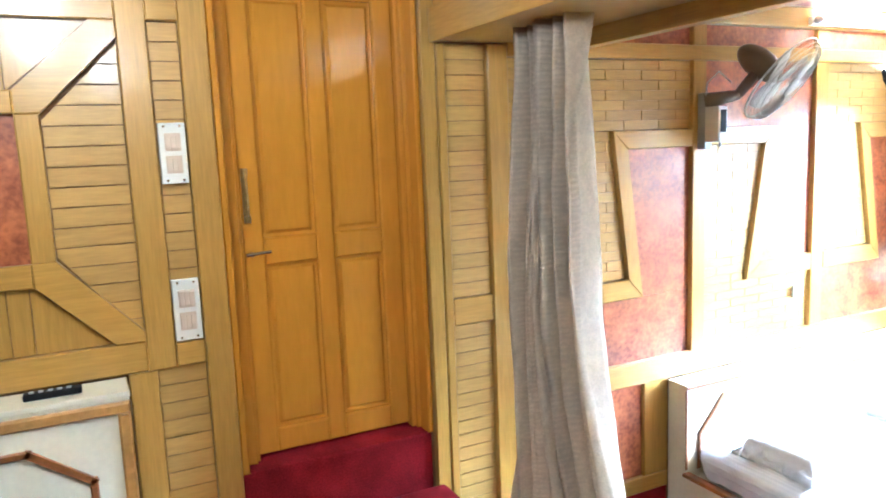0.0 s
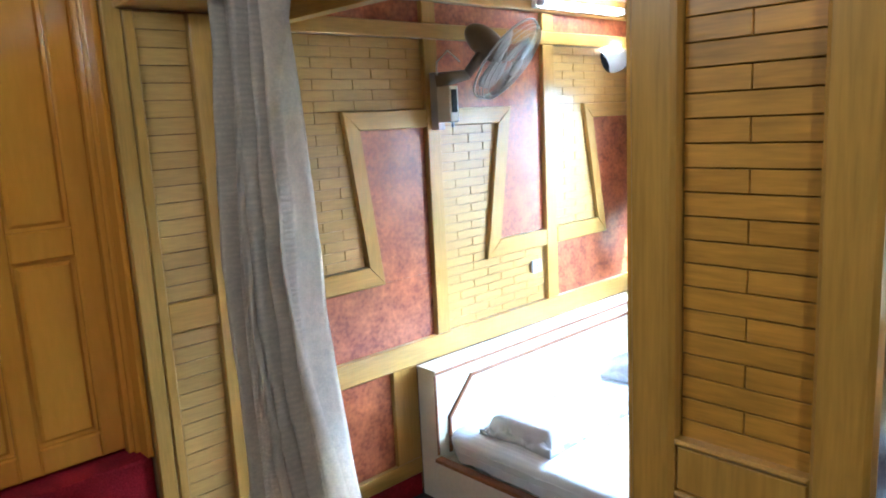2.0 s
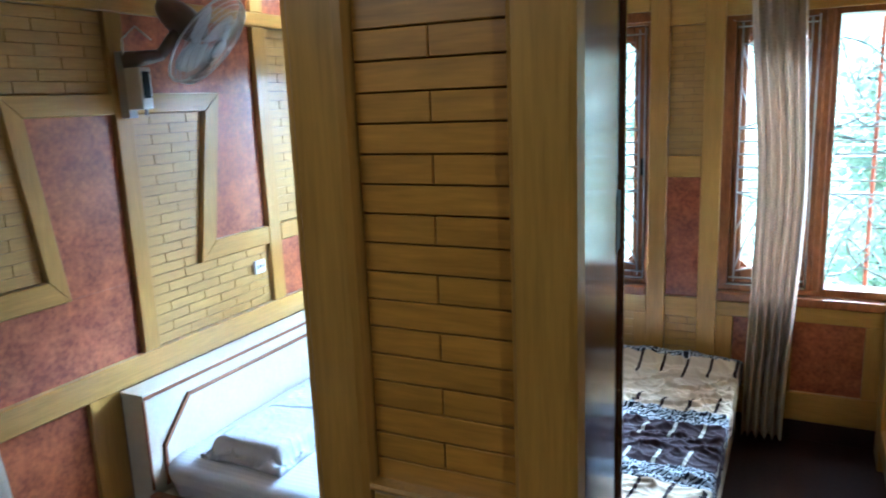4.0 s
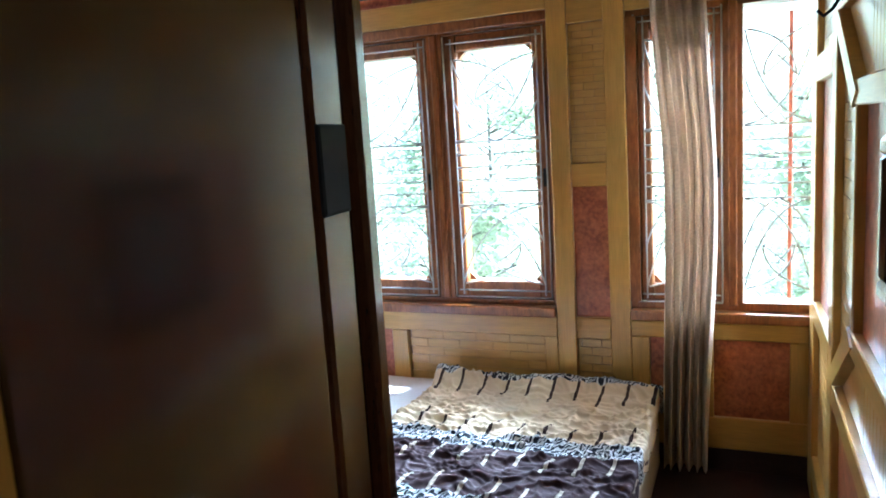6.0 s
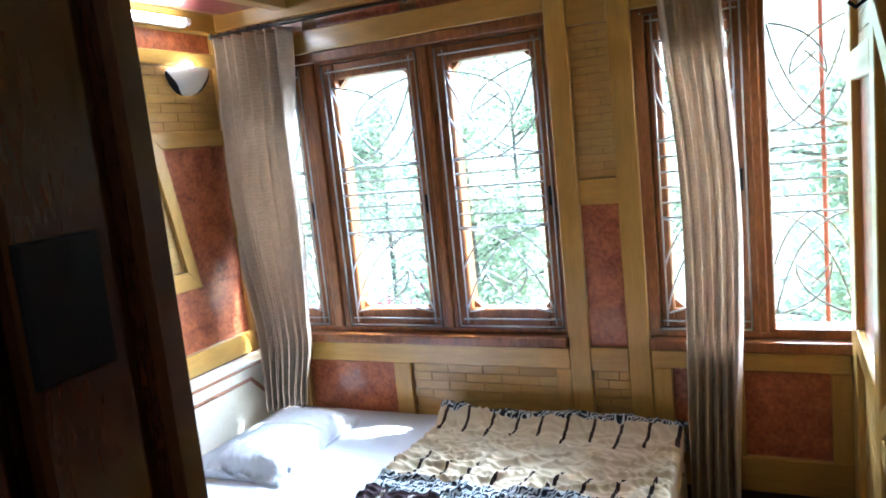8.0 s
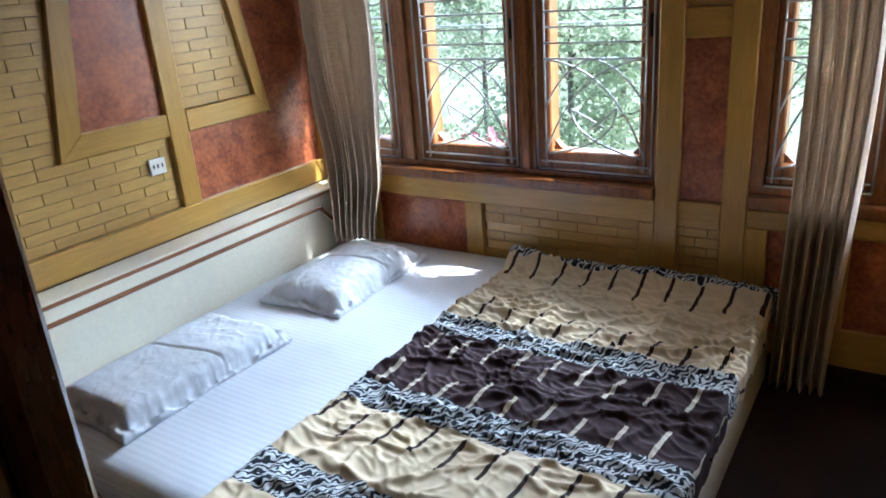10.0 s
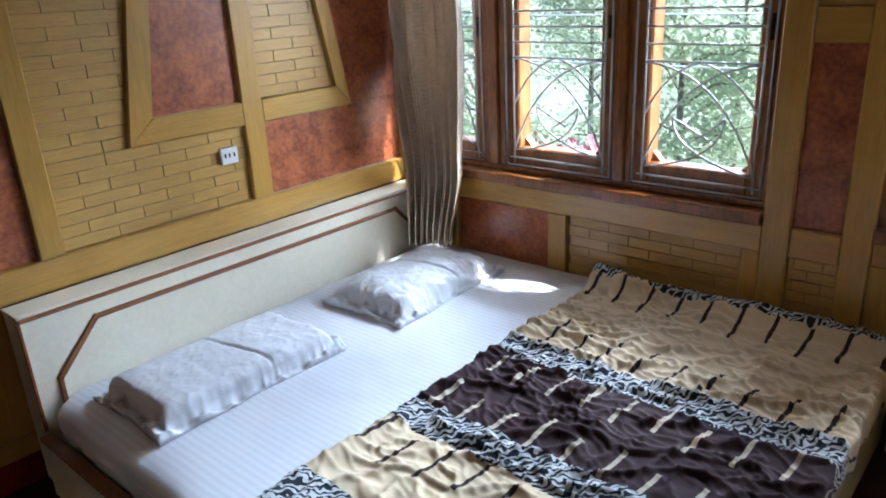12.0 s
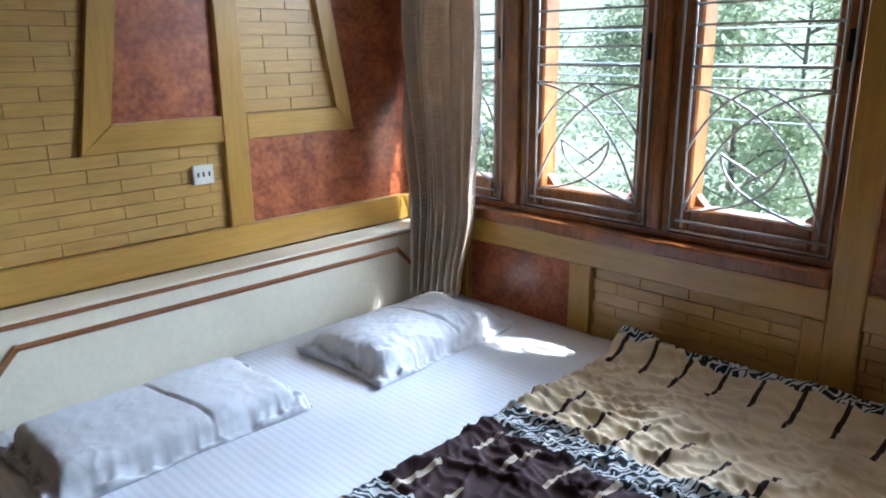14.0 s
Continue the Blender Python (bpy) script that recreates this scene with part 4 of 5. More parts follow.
def quilt():
    bm = bmesh.new()
    uvl = bm.loops.layers.uv.new("UVMap")
    nx, ny = 300, 190
    X0, X1, Y0, Y1 = 2.44, 4.30, 0.13, 1.235
    grid, flat = [], {}
    for i in range(nx + 1):
        row = []
        for j in range(ny + 1):
            s, t = X0 + (X1 - X0) * i / nx, Y0 + (Y1 - Y0) * j / ny
            wob = 0.018 * noise.noise(Vector((s * 3.2, 4.0, 0))) + 0.006 * noise.noise(Vector((s * 14, 8.0, 0)))
            x, y = s, t + wob * (j / ny)
            q = Vector((s + 0.05 * noise.noise(Vector((s * 4, t * 4, 2))), t + 0.05 * noise.noise(Vector((s * 4, t * 4, 7))), 0))
            k1 = 1 - abs(noise.noise(Vector((q.x * 15 + q.y * 5, q.y * 4.5 - q.x * 2, 0.3)))) * 3.2
            k3 = 1 - abs(noise.noise(Vector((q.x * 34 - q.y * 9, q.y * 15, 4.3)))) * 2.6
            k4 = 1 - abs(noise.noise(Vector((q.x * 4 + q.y * 9, q.y * 3 - q.x * 7, 6.1)))) * 5.0
            k2 = noise.fractal(Vector((s * 4, t * 3.5, 9.1)), 0.9, 2.0, 2)
            patchy = 0.6 + 0.4 * min(1.0, max(0.0, 0.5 + 1.6 * noise.noise(Vector((s * 3.1, t * 2.6, 3.7)))))
            crumple = (1.0 if s > 3.62 else 0.8) * patchy
            z = 0.350 + crumple * (0.021 * max(k1, 0) ** 2 + 0.010 * max(k3, 0) ** 2 - 0.009) + 0.009 * max(k4, 0) ** 2 + 0.008 * k2
            # rolled border against the wall
            z += (0.062 + 0.02 * noise.noise(Vector((t * 4, 6, 1)))) * math.exp(-((s - 4.165 - 0.02 * noise.noise(Vector((t * 5, 2, 8)))) / (0.05 if s < 4.165 else 0.07)) ** 2)
            # thick turned edge towards the pillows
            e = Y1 - t
            z += 0.018 * math.exp(-((e - 0.03) / 0.03) ** 2) - 0.030 * math.exp(-e / 0.006)
            # over the foot and the near side
            drop = max(0.0, 0.245 - t)
            if drop:
                y = 0.245 - 0.03 * math.sin(min(1.0, drop / 0.03) * math.pi / 2) - 0.012 * noise.noise(Vector((s * 12, 1, 1)))
                z -= max(0.0, drop - 0.012) * 1.0
            side = max(0.0, 2.535 - s)
            if side:
                x = 2.535 - 0.05 * math.sin(min(1.0, side / 0.04) * math.pi / 2) - 0.01 * noise.noise(Vector((t * 12, 3, 1)))
                z -= max(0.0, side - 0.02)
            v = bm.verts.new((x, y, max(z, 0.332 if not (drop or side) else 0.05)))
            flat[v] = (s, t)
            row.append(v)
        grid.append(row)
    for i in range(nx):
        for j in range(ny):
            f = bm.faces.new((grid[i][j], grid[i + 1][j], grid[i + 1][j + 1], grid[i][j + 1]))
            for lp in f.loops:
                lp[uvl].uv = flat[lp.vert]
    ob = part("quilt", bm, QUILT, smooth=True)
    md = ob.modifiers.new("thickness", "SOLIDIFY")
    md.thickness, md.offset = 0.008, -1
    return tagged(ob, "crumpled beige and dark purple zebra-bordered quilt on the bed", "quilt")


quilt()


# ---- curtains ----
def curtain(name, label, line, folds, amp, seed, rod=None):
    """line: rows of (z, start, end) with start and end (x, y), top first; folds across the width."""
    thing = empty(name, label, "curtain", at=(*line[0][1], 0))
    bm = bmesh.new()
    uvl, flat = bm.loops.layers.uv.new("UVMap"), {}
    nu, nz = folds * 18, 60
    z1, z0 = line[0][0], line[-1][0]
    rows = []
    for j in range(nz + 1):
        z = z1 + (z0 - z1) * j / nz
        for (za, a0, a1), (zb, b0, b1) in zip(line, line[1:]):
            if za >= z >= zb - 1e-6:
                t = (za - z) / (za - zb)
                t = t * t * (3 - 2 * t)
                p, q = Vector(a0).lerp(Vector(b0), t), Vector(a1).lerp(Vector(b1), t)
                break
        d = (q - p)
        n = Vector((-d.y, d.x)).normalized()
        row = []
        for i in range(nu + 1):
            s = i / nu
            sway = noise.noise(Vector((s * 2.3 + seed, z * 0.7, 0)))
            ph = folds * math.tau * (s + 0.06 * sway) + 1.5 * noise.noise(Vector((s * 4, seed, z * 0.5)))
            size = 0.45 + 0.9 * abs(noise.noise(Vector((s * folds * 0.8, seed, z * 0.35)))) + 0.25 * noise.noise(Vector((s * 9, seed + 3, z)))
            off = amp * 1.25 * size * (math.sin(ph) + 0.35 * math.sin(2 * ph + 1 + sway) + 0.18 * math.sin(3.3 * ph + seed))
            off += 0.008 * noise.noise(Vector((s * 14, z * 5, seed)))
            along = 0.16 * d * (1 / folds) * math.cos(ph) * 0.9
            c = p + d * s + n * off + along
            row.append(bm.verts.new((c.x, c.y, z)))
            flat[row[-1]] = (s * folds * 0.11, z)
        rows.append(row)
    for a, b in zip(rows, rows[1:]):
        for i in range(nu):
            f = bm.faces.new((a[i], a[i + 1], b[i + 1], b[i]))
            for lp in f.loops:
                lp[uvl].uv = flat[lp.vert]
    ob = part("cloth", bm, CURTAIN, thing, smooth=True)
    md = ob.modifiers.new("thickness", "SOLIDIFY")
    md.thickness = 0.002
    if rod:
        bm = bmesh.new()
        cyl(bm, rod[0], rod[1], 0.009)
        for e in rod:
            bmesh.ops.create_uvsphere(bm, u_segments=12, v_segments=8, radius=0.016, matrix=Matrix.Translation(e))
        part("rod", bm, ROD, thing, "dark metal curtain rod", smooth=True)
        a, b = Vector((*line[0][1], z1)), Vector((*line[0][2], z1))
        for i in range(folds):
            c = a.lerp(b, (i + 0.5) / folds)
            bm = bmesh.new()
            tube(bm, [(c.x + 0.014 * math.cos(k * math.tau / 12), c.y, rod[0][2] + 0.014 * math.sin(k * math.tau / 12)) for k in range(13)], 0.002)
            part("ring", bm, ROD, thing)
    return thing


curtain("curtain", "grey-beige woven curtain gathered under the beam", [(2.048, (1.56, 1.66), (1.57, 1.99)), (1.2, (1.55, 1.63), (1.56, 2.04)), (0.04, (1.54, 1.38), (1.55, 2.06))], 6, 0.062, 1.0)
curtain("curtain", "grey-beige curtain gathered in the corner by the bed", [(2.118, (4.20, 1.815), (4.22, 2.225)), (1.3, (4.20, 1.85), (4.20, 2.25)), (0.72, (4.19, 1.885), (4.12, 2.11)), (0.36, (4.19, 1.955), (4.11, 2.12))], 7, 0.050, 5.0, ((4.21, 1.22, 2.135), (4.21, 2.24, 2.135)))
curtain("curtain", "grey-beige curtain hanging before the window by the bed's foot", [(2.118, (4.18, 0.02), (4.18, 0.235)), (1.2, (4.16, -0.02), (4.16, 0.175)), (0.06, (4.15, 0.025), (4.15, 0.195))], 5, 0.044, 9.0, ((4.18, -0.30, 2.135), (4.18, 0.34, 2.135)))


# ---- wall fan ----
def wall_fan():
    fan = empty("wall_fan", "grey wall-mounted fan with wire cage on a post", "fan", at=(2.70, YH - 0.03, 1.72))
    part("bracket", boxes((2.66, 2.70, YH - 0.075, YH - 0.031, 1.62, 1.86), bevel=0.005), GREYP, fan)
    ctl = part("control_box", boxes((2.656, 2.706, YH - 0.155, YH - 0.076, 1.65, 1.80), bevel=0.006), WHITEP, fan, "white control box")
    part("dial_plate", boxes((2.665, 2.697, YH - 0.158, YH - 0.154, 1.69, 1.785), bevel=0.001), BLACKP, ctl)
    bm = bmesh.new()
    cyl(bm, (2.68, YH - 0.142, 1.63), (2.68, YH - 0.142, 1.65), 0.006)
    part("pull_knob", bm, GREYP, ctl)
    hub, face = Vector((2.885, 2.05, 1.90)), Vector((0.25, -0.70, -0.62)).normalized()
    q = face.to_track_quat("Z", "Y")

    def at(x, y, z):
        return hub + q @ Vector((x, y, z))

    bm = bmesh.new()
    cyl(bm, (2.675, YH - 0.06, 1.825), (2.76, YH - 0.17, 1.845), 0.034, 0.020, 14)
    cyl(bm, (2.755, YH - 0.165, 1.845), at(0, 0, -0.10), 0.020, 0.026, 14)
    part("arm", bm, BLADE, fan, smooth=True)
    for kk in range(3):
        ang = kk * math.tau / 3 + 0.5
        bm = bmesh.new()
        rows = []
        for i in range(9):
            r = 0.03 + 0.125 * i / 8
            wdt = 0.030 + 0.045 * math.sin(math.pi * min(1.0, (i + 1) / 9) * 0.62)
            if i == 8:
                wdt *= 0.55
            rows.append([bm.verts.new(at(r * math.cos(ang + t * wdt / r), r * math.sin(ang + t * wdt / r), 0.012 * t - 0.012)) for t in (-1, -0.5, 0, 0.5, 1)])
        for a, b in zip(rows, rows[1:]):
            for i in range(4):
                bm.faces.new((a[i], a[i + 1], b[i + 1], b[i]))
        ob = part("blade", bm, GREYP, fan, smooth=True)
        md = ob.modifiers.new("thickness", "SOLIDIFY")
        md.thickness = 0.002
    bm = bmesh.new()
    bmesh.ops.create_uvsphere(bm, u_segments=20, v_segments=14, radius=1.0, matrix=Matrix.Translation(at(0, 0, -0.115)) @ q.to_matrix().to_4x4() @ Matrix.Diagonal((0.066, 0.060, 0.112, 1)))
    part("motor_housing", bm, BLADE, fan, "brown-grey oval motor housing", smooth=True)
    bm = bmesh.new()
    tube(bm, [(2.67, YH - 0.06, 1.80), (2.645, YH - 0.10, 1.90), (2.69, YH - 0.12, 1.945), (2.75, YH - 0.13, 1.90)], 0.003, 6)
    part("cord", bm, WHITEP, fan, "thin white cord", smooth=True)
    R = 0.195

    def ring(r, z, t):
        bm = bmesh.new()
        tube(bm, [at(r * math.cos(i * math.tau / 48), r * math.sin(i * math.tau / 48), z) for i in range(49)], t, 5)
        part("cage_ring", bm, STEEL, fan, smooth=True)

    ring(R, 0.0, 0.005)
    ring(R * 0.97, 0.022, 0.0014)
    ring(R * 0.80, 0.043, 0.0014)
    ring(R * 0.93, 0.035, 0.0014)
    ring(R * 0.62, 0.050, 0.0014)
    ring(R * 0.35, 0.054, 0.0014)
    bm = bmesh.new()
    for i in range(110):
        a = i * math.tau / 110
        c, s = math.cos(a), math.sin(a)
        tube(bm, [at(R * c, R * s, 0), at(R * 0.93 * c, R * 0.93 * s, 0.035), at(R * 0.6 * c, R * 0.6 * s, 0.052), at(0.03 * c, 0.03 * s, 0.056)], 0.0011, 3)
    part("wire_mesh", bm, STEEL, fan)["kind"] = "stuff"
    bm = bmesh.new()
    cyl(bm, at(0, 0, 0.052), at(0, 0, 0.062), 0.045, 0.038, 24)
    part("hub_cap", bm, GREYP, fan, smooth=True)


wall_fan()

# ---- lamps ----
tl = empty("tube_light", "lit fluorescent tube on the wall under the ceiling", "lamp", at=(3.7, YH - 0.05, 2.18))
part("batten", boxes((3.33, 4.06, YH - 0.075, YH - 0.051, 2.165, 2.205), bevel=0.004), WHITEP, tl)
bm = bmesh.new()
cyl(bm, (3.36, YH - 0.095, 2.185), (4.03, YH - 0.095, 2.185), 0.014, seg=16)
part("tube", bm, TUBE, tl, "glowing white tube", smooth=True)
for a, b in ((3.335, 3.362), (4.028, 4.055)):
    bm = bmesh.new()
    cyl(bm, (a, YH - 0.095, 2.185), (b, YH - 0.095, 2.185), 0.018, seg=16)
    part("end_cap", bm, WHITEP, tl, smooth=True)

wl = empty("wall_lamp", "white half-bowl wall lamp with dark leaf pattern, lit", "lamp", at=(4.07, YH - 0.01, 1.92))
bm = bmesh.new()
rows = []
for i in range(9):
    t = i / 8
    r, z = 0.112 * math.sin(t * math.pi / 2), 1.985 - 0.115 * math.cos(t * math.pi / 2)
    rows.append([bm.verts.new((4.07 + r * math.cos(math.pi + math.pi * j / 20), YH - 0.012 + r * 0.95 * math.sin(math.pi + math.pi * j / 20), z)) for j in range(21)])
for a, b in zip(rows, rows[1:]):
    for j in range(20):
        bm.faces.new((a[j], a[j + 1], b[j + 1], b[j]))
bmesh.ops.remove_doubles(bm, verts=bm.verts, dist=1e-5)
bowl = part("bowl", bm, WHITEP, wl, "white glass half bowl", smooth=True)
md = bowl.modifiers.new("thickness", "SOLIDIFY")
md.thickness = 0.004
for ang in (-176, -52):
    bm = bmesh.new()
    pts = []
    for i in range(7):
        t = 0.15 + 0.8 * i / 6
        wdt = 17 * math.sin(math.pi * i / 6) + 2
        row = []
        for s in (-1, 0, 1):
            a = radians(ang + s * wdt)
            r = 0.1145 * math.sin(t * math.pi / 2) + 0.001
            row.append(bm.verts.new((4.07 + r * math.cos(a), YH - 0.012 + r * 0.95 * math.sin(a), 1.985 - 0.117 * math.cos(t * math.pi / 2))))
        pts.append(row)
    for a, b in zip(pts, pts[1:]):
        for i in range(2):
            bm.faces.new((a[i], a[i + 1], b[i + 1], b[i]))
    ob = part("leaf_motif", bm, BLACKP, bowl, "dark leaf decoration")
    md = ob.modifiers.new("thickness", "SOLIDIFY")
    md.thickness = 0.0015
bm = bmesh.new()
cyl(bm, (4.075, YH - 0.05, 1.95), (4.075, YH - 0.05, 2.015), 0.010, seg=12)
part("bulb", bm, BULB, wl, "lit bulb", smooth=True)


# ---- switch plates and socket ----
def switch_plate(x0, x1, z0, z1, label):
    plate = empty("switch_plate", label, "switch", "switch plates beside the door", at=((x0 + x1) / 2, YH - 0.03, z0))
    part("plate", boxes((x0, x1, YH - 0.036, YH - 0.014, z0, z1), bevel=0.003), WHITEP, plate)
    h = (z1 - z0)
    for a, b in ((0.17, 0.46), (0.54, 0.83)):
        mod = part("module", boxes((x0 + 0.016, x1 - 0.016, YH - 0.039, YH - 0.0355, z0 + h * a, z0 + h * b), bevel=0.001), PINKP, plate)
        w = (x1 - x0 - 0.036) / 3
        for i in range(3):
            part("rocker", boxes((x0 + 0.018 + i * w + 0.001, x0 + 0.018 + (i + 1) * w - 0.001, YH - 0.043, YH - 0.0385, z0 + h * a + 0.006, z0 + h * b - 0.006), bevel=0.0015), PINKP, mod)
    for u in (x0 + 0.016, x1 - 0.016):
        for z in (z0 + 0.010, z1 - 0.010):
            bm = bmesh.new()
            cyl(bm, (u, YH - 0.0385, z), (u, YH - 0.0355, z), 0.0035)
            part("screw", bm, CHROME, plate)


switch_plate(0.450, 0.529, 1.60, 1.785, "white switch plate with pinkish rockers on pine strips")
switch_plate(0.448, 0.529, 1.105, 1.30, "white switch plate with pinkish rockers above the rail")
sk = empty("socket", "small white three-pin wall socket on the pine strips", "socket", at=(3.35, YH - 0.012, 0.87))
part("plate", boxes((3.318, 3.388, YH - 0.026, YH - 0.013, 0.868, 0.93), bevel=0.003), WHITEP, sk)
for u, z in ((3.334, 0.902), (3.352, 0.902), (3.372, 0.902)):
    part("slot", boxes((u - 0.003, u + 0.003, YH - 0.0275, YH - 0.0255, z - 0.009, z + 0.006)), BLACKP, sk)

# ---- cabinet with the remote control ----
cab = empty("cabinet", "cream laminate cabinet with golden moulding and brown octagon bead", "cabinet", at=(-0.3, 2.2, 0))
part("body", boxes((-0.9, 0.29, 2.14, YH - 0.032, 0.0, 1.0), bevel=0.003), CREAM, cab)
part("top", boxes((-0.9, 0.294, 2.132, YH - 0.032, 1.0, 1.018), bevel=0.004), CREAM, cab)
CF = Face((0, 2.14, 0), (1, 0, 0), (0, -1, 0))
bm = bmesh.new()
CF.rect(bm, -0.9, 0.29, 0.955, 0.99, 0.0, 0.016, 0.006)
part("moulding", bm, GOLD, cab)
bm = bmesh.new()
CF.rect(bm, 0.255, 0.29, 0.0, 0.955, 0.0, 0.016, 0.006)
part("moulding", bm, GOLD, cab)
octagon_bead(CF, cab, [(-0.9, 0.885), (0.02, 0.885), (0.175, 0.77), (0.175, 0.1)], 0.022, 0.012)
rm = empty("remote_control", "black remote control lying on the cabinet's top", "remote", at=(0.1, 2.2, 1.018))
part("case", boxes((0.02, 0.17, 2.185, 2.225, 1.0185, 1.038), bevel=0.006), BLACKP, rm)
for i in range(5):
    part("button", boxes((0.035 + i * 0.024, 0.048 + i * 0.024, 2.195, 2.213, 1.038, 1.0405), bevel=0.001), GREYP, rm)

# ---- framed picture on the side wall ----
pic = empty("framed_picture", "dark wooden frame with maroon mount and small print", "picture", at=(2.7, YR + 0.01, 1.15))
for poly in (rc(2.28, 2.68, 1.14, 1.175), rc(2.28, 2.68, 1.405, 1.44), rc(2.28, 2.315, 1.175, 1.405), rc(2.645, 2.68, 1.175, 1.405)):
    bm = bmesh.new()
    SIDE.slab(bm, poly, 0.008, 0.034, 0.008)
    part("frame_bar", bm, DARK, pic)
bm = bmesh.new()
SIDE.rect(bm, 2.315, 2.645, 1.175, 1.405, 0.008, 0.016)
mount = part("mount", bm, MAT_ART, pic, "maroon mount")
bm = bmesh.new()
SIDE.rect(bm, 2.39, 2.57, 1.215, 1.365, 0.016, 0.019)
part("print", bm, ART, mount, "dark bluish print")
hk = empty("wall_hook", "black wall hook on the side wall", "hook", at=(3.3, YR + 0.03, 1.78))
bm = bmesh.new()
tube(bm, [SIDE.at(3.32, 1.79, 0.03), SIDE.at(3.32, 1.75, 0.055), SIDE.at(3.32, 1.735, 0.075), SIDE.at(3.32, 1.75, 0.09)], 0.005)
tube(bm, [SIDE.at(3.32, 1.80, 0.03), SIDE.at(3.32, 1.80, 0.10)], 0.005)
part("prongs", bm, BLACKP, hk)
bm = bmesh.new()
SIDE.rect(bm, 3.30, 3.34, 1.77, 1.82, 0.028, 0.034, 0.002)
part("back_plate", bm, BLACKP, hk)

# bulbs out of view; the second goes with the added jamb lamp
for x, y in ((0.1, 1.35), (0.45, -0.75)):
    cl = empty("unseen_ceiling_bulb", "unseen round lit ceiling bulb in the outer room", "lamp", "ceiling bulbs", at=(x, y, ZC2))
    bm = bmesh.new()
    cyl(bm, (x, y, ZC2 - 0.03), (x, y, ZC2 - 0.001), 0.05, 0.055, 20)
    part("holder", bm, WHITEP, cl)
    bm = bmesh.new()
    bmesh.ops.create_uvsphere(bm, u_segments=16, v_segments=10, radius=0.035, matrix=Matrix.Translation((x, y, ZC2 - 0.06)))
    part("bulb", bm, BULB, cl, smooth=True)

# ---- outside ----
bm = bmesh.new()
n = 60
g = [[None] * (n + 1) for _ in range(n + 1)]
for i in range(n + 1):
    for j in range(n + 1):
        x, y = 5.5 + 600 * (i / n) ** 2.2, -400 + 800 * j / n
        near = max(0.0, 1 - abs(y) / 60)
        g[i][j] = bm.verts.new((x, y, -4.0 + 0.5 * noise.noise(Vector((x * 0.06, y * 0.06, 0))) + (0.16 * max(0, x - 25))))
for i in range(n):
    for j in range(n):
        bm.faces.new((g[i][j], g[i + 1][j], g[i + 1][j + 1], g[i][j + 1]))
tagged(part("ground", bm, GROUND, smooth=True), "green hillside falling away outside the windows", "ground", kind="structure")


def tree(x, y, base, height, spread, leaves, mat, seed, label):
    rnd = random.Random(seed)
    t = empty("tree", label, "tree", "trees outside", at=(x, y, base))
    bm = bmesh.new()
    trunk = [(x + 0.25 * noise.noise(Vector((k, seed, 0))), y + 0.25 * noise.noise(Vector((k, seed, 5))), base + height * 0.9 * k / 8) for k in range(9)]
    for a, b, k in zip(trunk, trunk[1:], range(8)):
        cyl(bm, a, b, 0.11 * (1 - k / 9), 0.11 * (1 - (k + 1) / 9), 8)
    ends = []
    for k in range(26):
        h = rnd.uniform(0.25, 0.92)
        i = int(h * 8)
        root = Vector(trunk[i]).lerp(Vector(trunk[min(i + 1, 8)]), h * 8 - i)
        a = rnd.uniform(0, math.tau)
        ln = spread * rnd.uniform(0.45, 1.0) * (1.15 - 0.55 * h)
        end = root + Vector((math.cos(a) * ln, math.sin(a) * ln, ln * rnd.uniform(0.1, 0.6)))
        mid = root.lerp(end, 0.5) + Vector((0, 0, 0.12 * ln))
        tube(bm, [root, mid, end], 0.022, 5)
        ends += [mid, end, root.lerp(end, 0.75)]
    part("trunk", bm, BARK, t)
    bm = bmesh.new()
    for _ in range(int(leaves * 1.5)):
        c = rnd.choice(ends)
        p = c + Vector((rnd.gauss(0, 0.32), rnd.gauss(0, 0.32), rnd.gauss(0, 0.26))) * spread * 0.42
        q = Euler((rnd.uniform(-0.9, 0.9), rnd.uniform(-0.9, 0.9), rnd.uniform(0, math.tau))).to_matrix()
        s = rnd.uniform(0.05, 0.10)
        vs = [bm.verts.new(p + q @ Vector(v) * s) for v in ((-1, 0, 0), (-0.2, -0.5, 0.12), (1, 0, 0), (-0.2, 0.5, 0.12))]
        bm.faces.new(vs)
    me = bpy.data.meshes.new("crown")
    bm.to_mesh(me)
    bm.free()
    me.materials.append(mat)
    ob = new("crown", me)
    ob.parent = t
    ob.location = -t.location


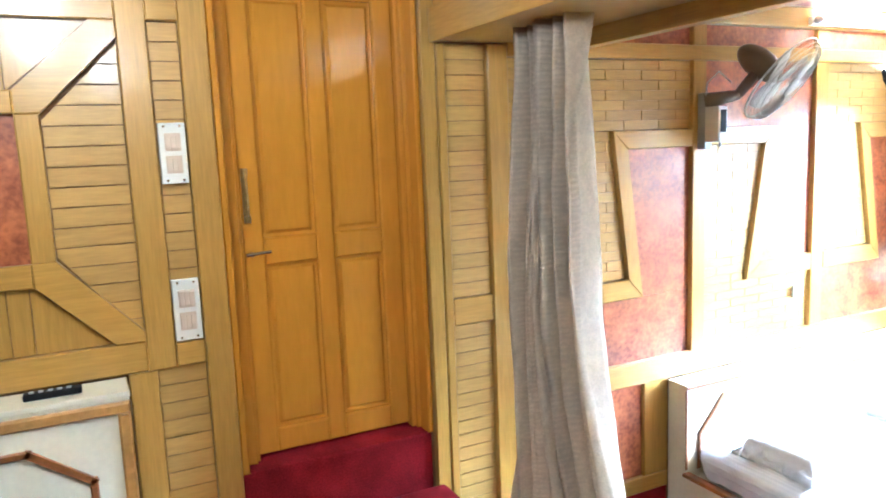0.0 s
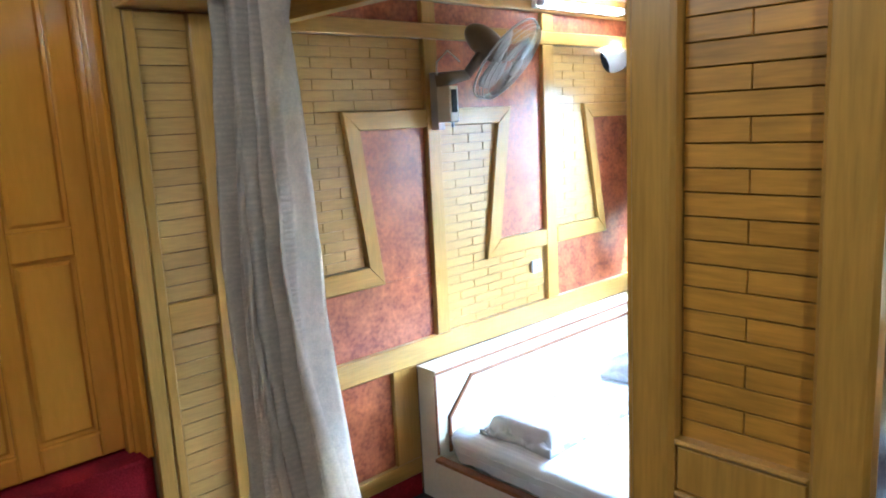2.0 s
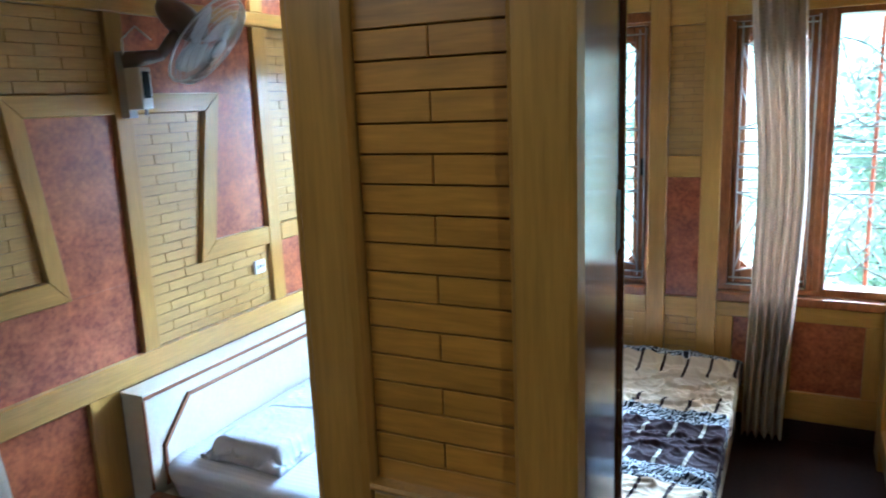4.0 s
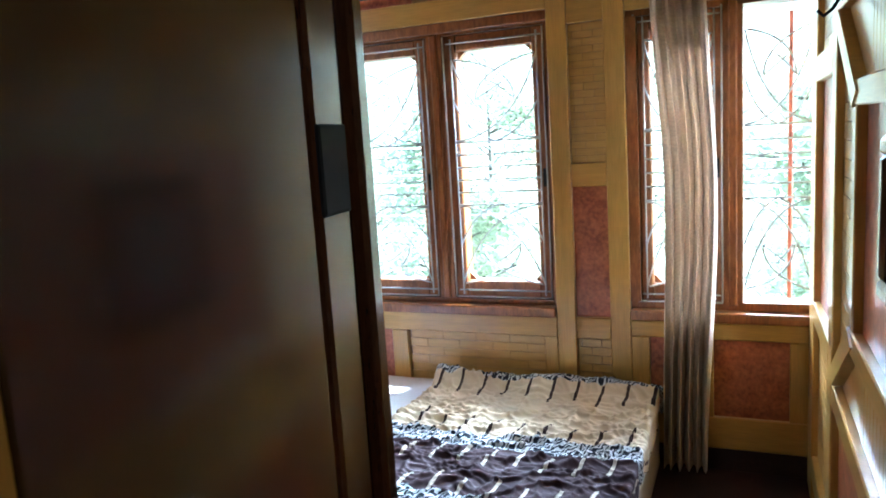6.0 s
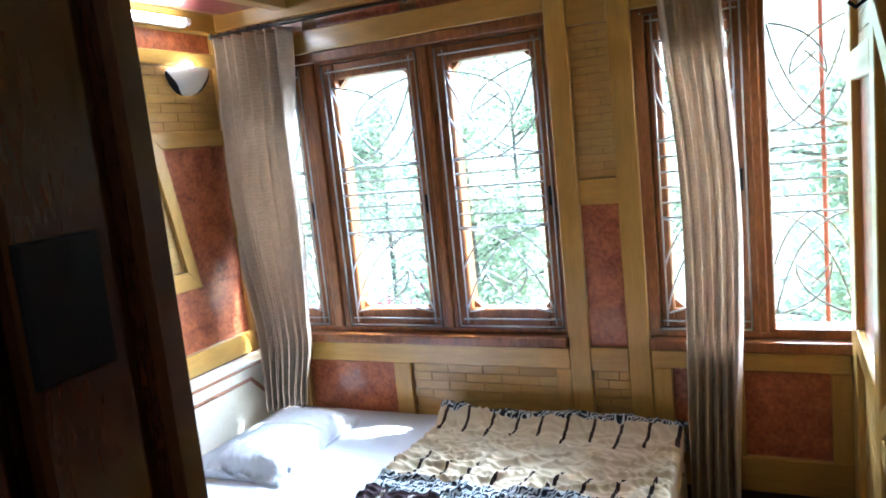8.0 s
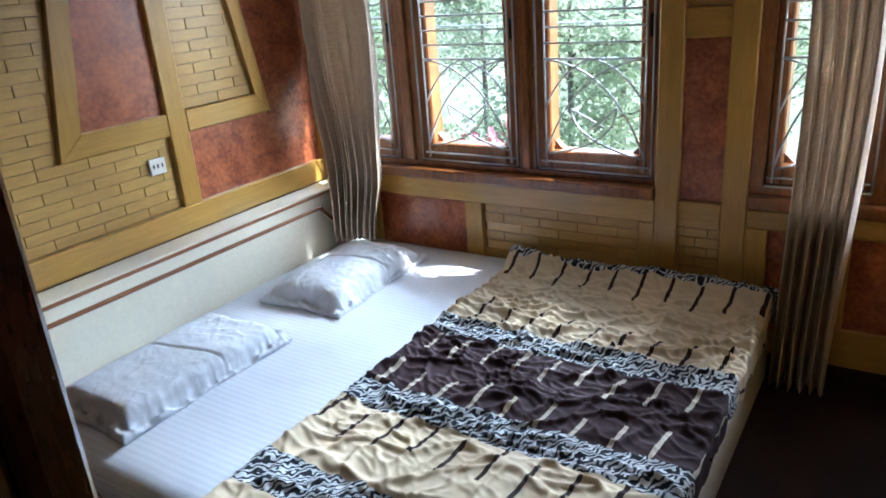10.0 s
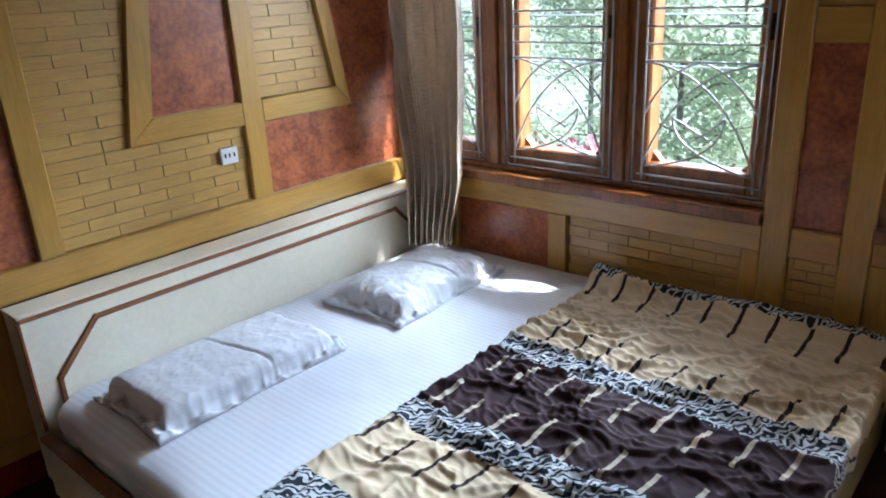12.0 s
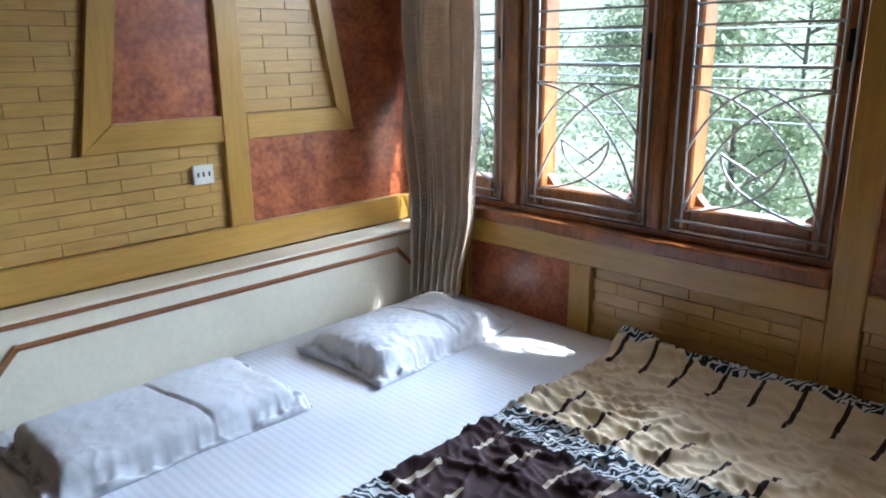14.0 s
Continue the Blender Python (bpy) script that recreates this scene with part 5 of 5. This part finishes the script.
tree(10.5, -1.2, -4.0, 7.0, 1.9, 4200, LEAF2, 3, "tall bright-leaved tree close outside the window")
tree(15.0, 5.6, -4.2, 7.6, 2.3, 5600, LEAF2, 8, "leafy tree outside the bedroom window")
tree(14.5, 10.0, -4.0, 6.5, 2.2, 5200, LEAF2, 12, "leafy tree outside the bedroom window")
tree(19.0, 2.6, -4.2, 9.0, 2.8, 5600, LEAF2, 21, "pale-leaved tree beyond the cables")
tree(22.0, 11.5, -4.2, 9.0, 3.0, 6500, LEAF, 25, "dark-leaved tree beyond the cables")
tree(22.0, 7.0, -4.2, 9.5, 3.0, 6500, LEAF2, 29, "leafy tree beyond the cables")
tree(18.0, -2.8, -4.2, 8.0, 2.8, 5000, LEAF2, 31, "leafy tree beyond the red pole")
for i, (z, x) in enumerate(((1.15, 7.4), (1.05, 7.5), (0.78, 7.3), (1.4, 7.6))):
    bm = bmesh.new()
    tube(bm, [(x, y, z + 0.0016 * (y - 2) ** 2) for y in range(-14, 19, 2)], 0.008, 5)
    tagged(part("cable", bm, CABLE), "grey overhead cable strung outside the windows", "cable", "cables outside")
pole = empty("pole", "thin red-oxide painted pole outside the window", "pole", at=(4.85, -0.305, -4))
bm = bmesh.new()
cyl(bm, (4.85, -0.305, -4.0), (4.85, -0.305, 1.95), 0.010)
part("shaft", bm, REDPOLE, pole)
bm = bmesh.new()
rnd = random.Random(5)
for _ in range(320):
    p = Vector((8.2 + rnd.gauss(0, 0.25), 3.9 + rnd.gauss(0, 0.45), -0.35 + rnd.gauss(0, 0.16)))
    q = Euler((rnd.uniform(-1, 1), rnd.uniform(-1, 1), rnd.uniform(0, 6))).to_matrix()
    bm.faces.new([bm.verts.new(p + q @ Vector(v) * 0.05) for v in ((-1, 0, 0), (0, -0.7, 0.1), (1, 0, 0), (0, 0.7, 0.1))])
fl = tagged(new("flowering_bush"), "red-flowering bush outside the window", "bush")
fl.location = (8.2, 3.9, -4.0)
part("blossoms", bm, FLOWER, fl)
bm = bmesh.new()
for _ in range(24):
    e = Vector((8.2 + rnd.gauss(0, 0.3), 3.9 + rnd.gauss(0, 0.5), -0.35 + rnd.gauss(0, 0.15)))
    tube(bm, [(8.2, 3.9, -4.0), Vector((8.2, 3.9, -2.0)).lerp(e, 0.4), e], 0.012, 4)
part("stems", bm, BARK, fl)
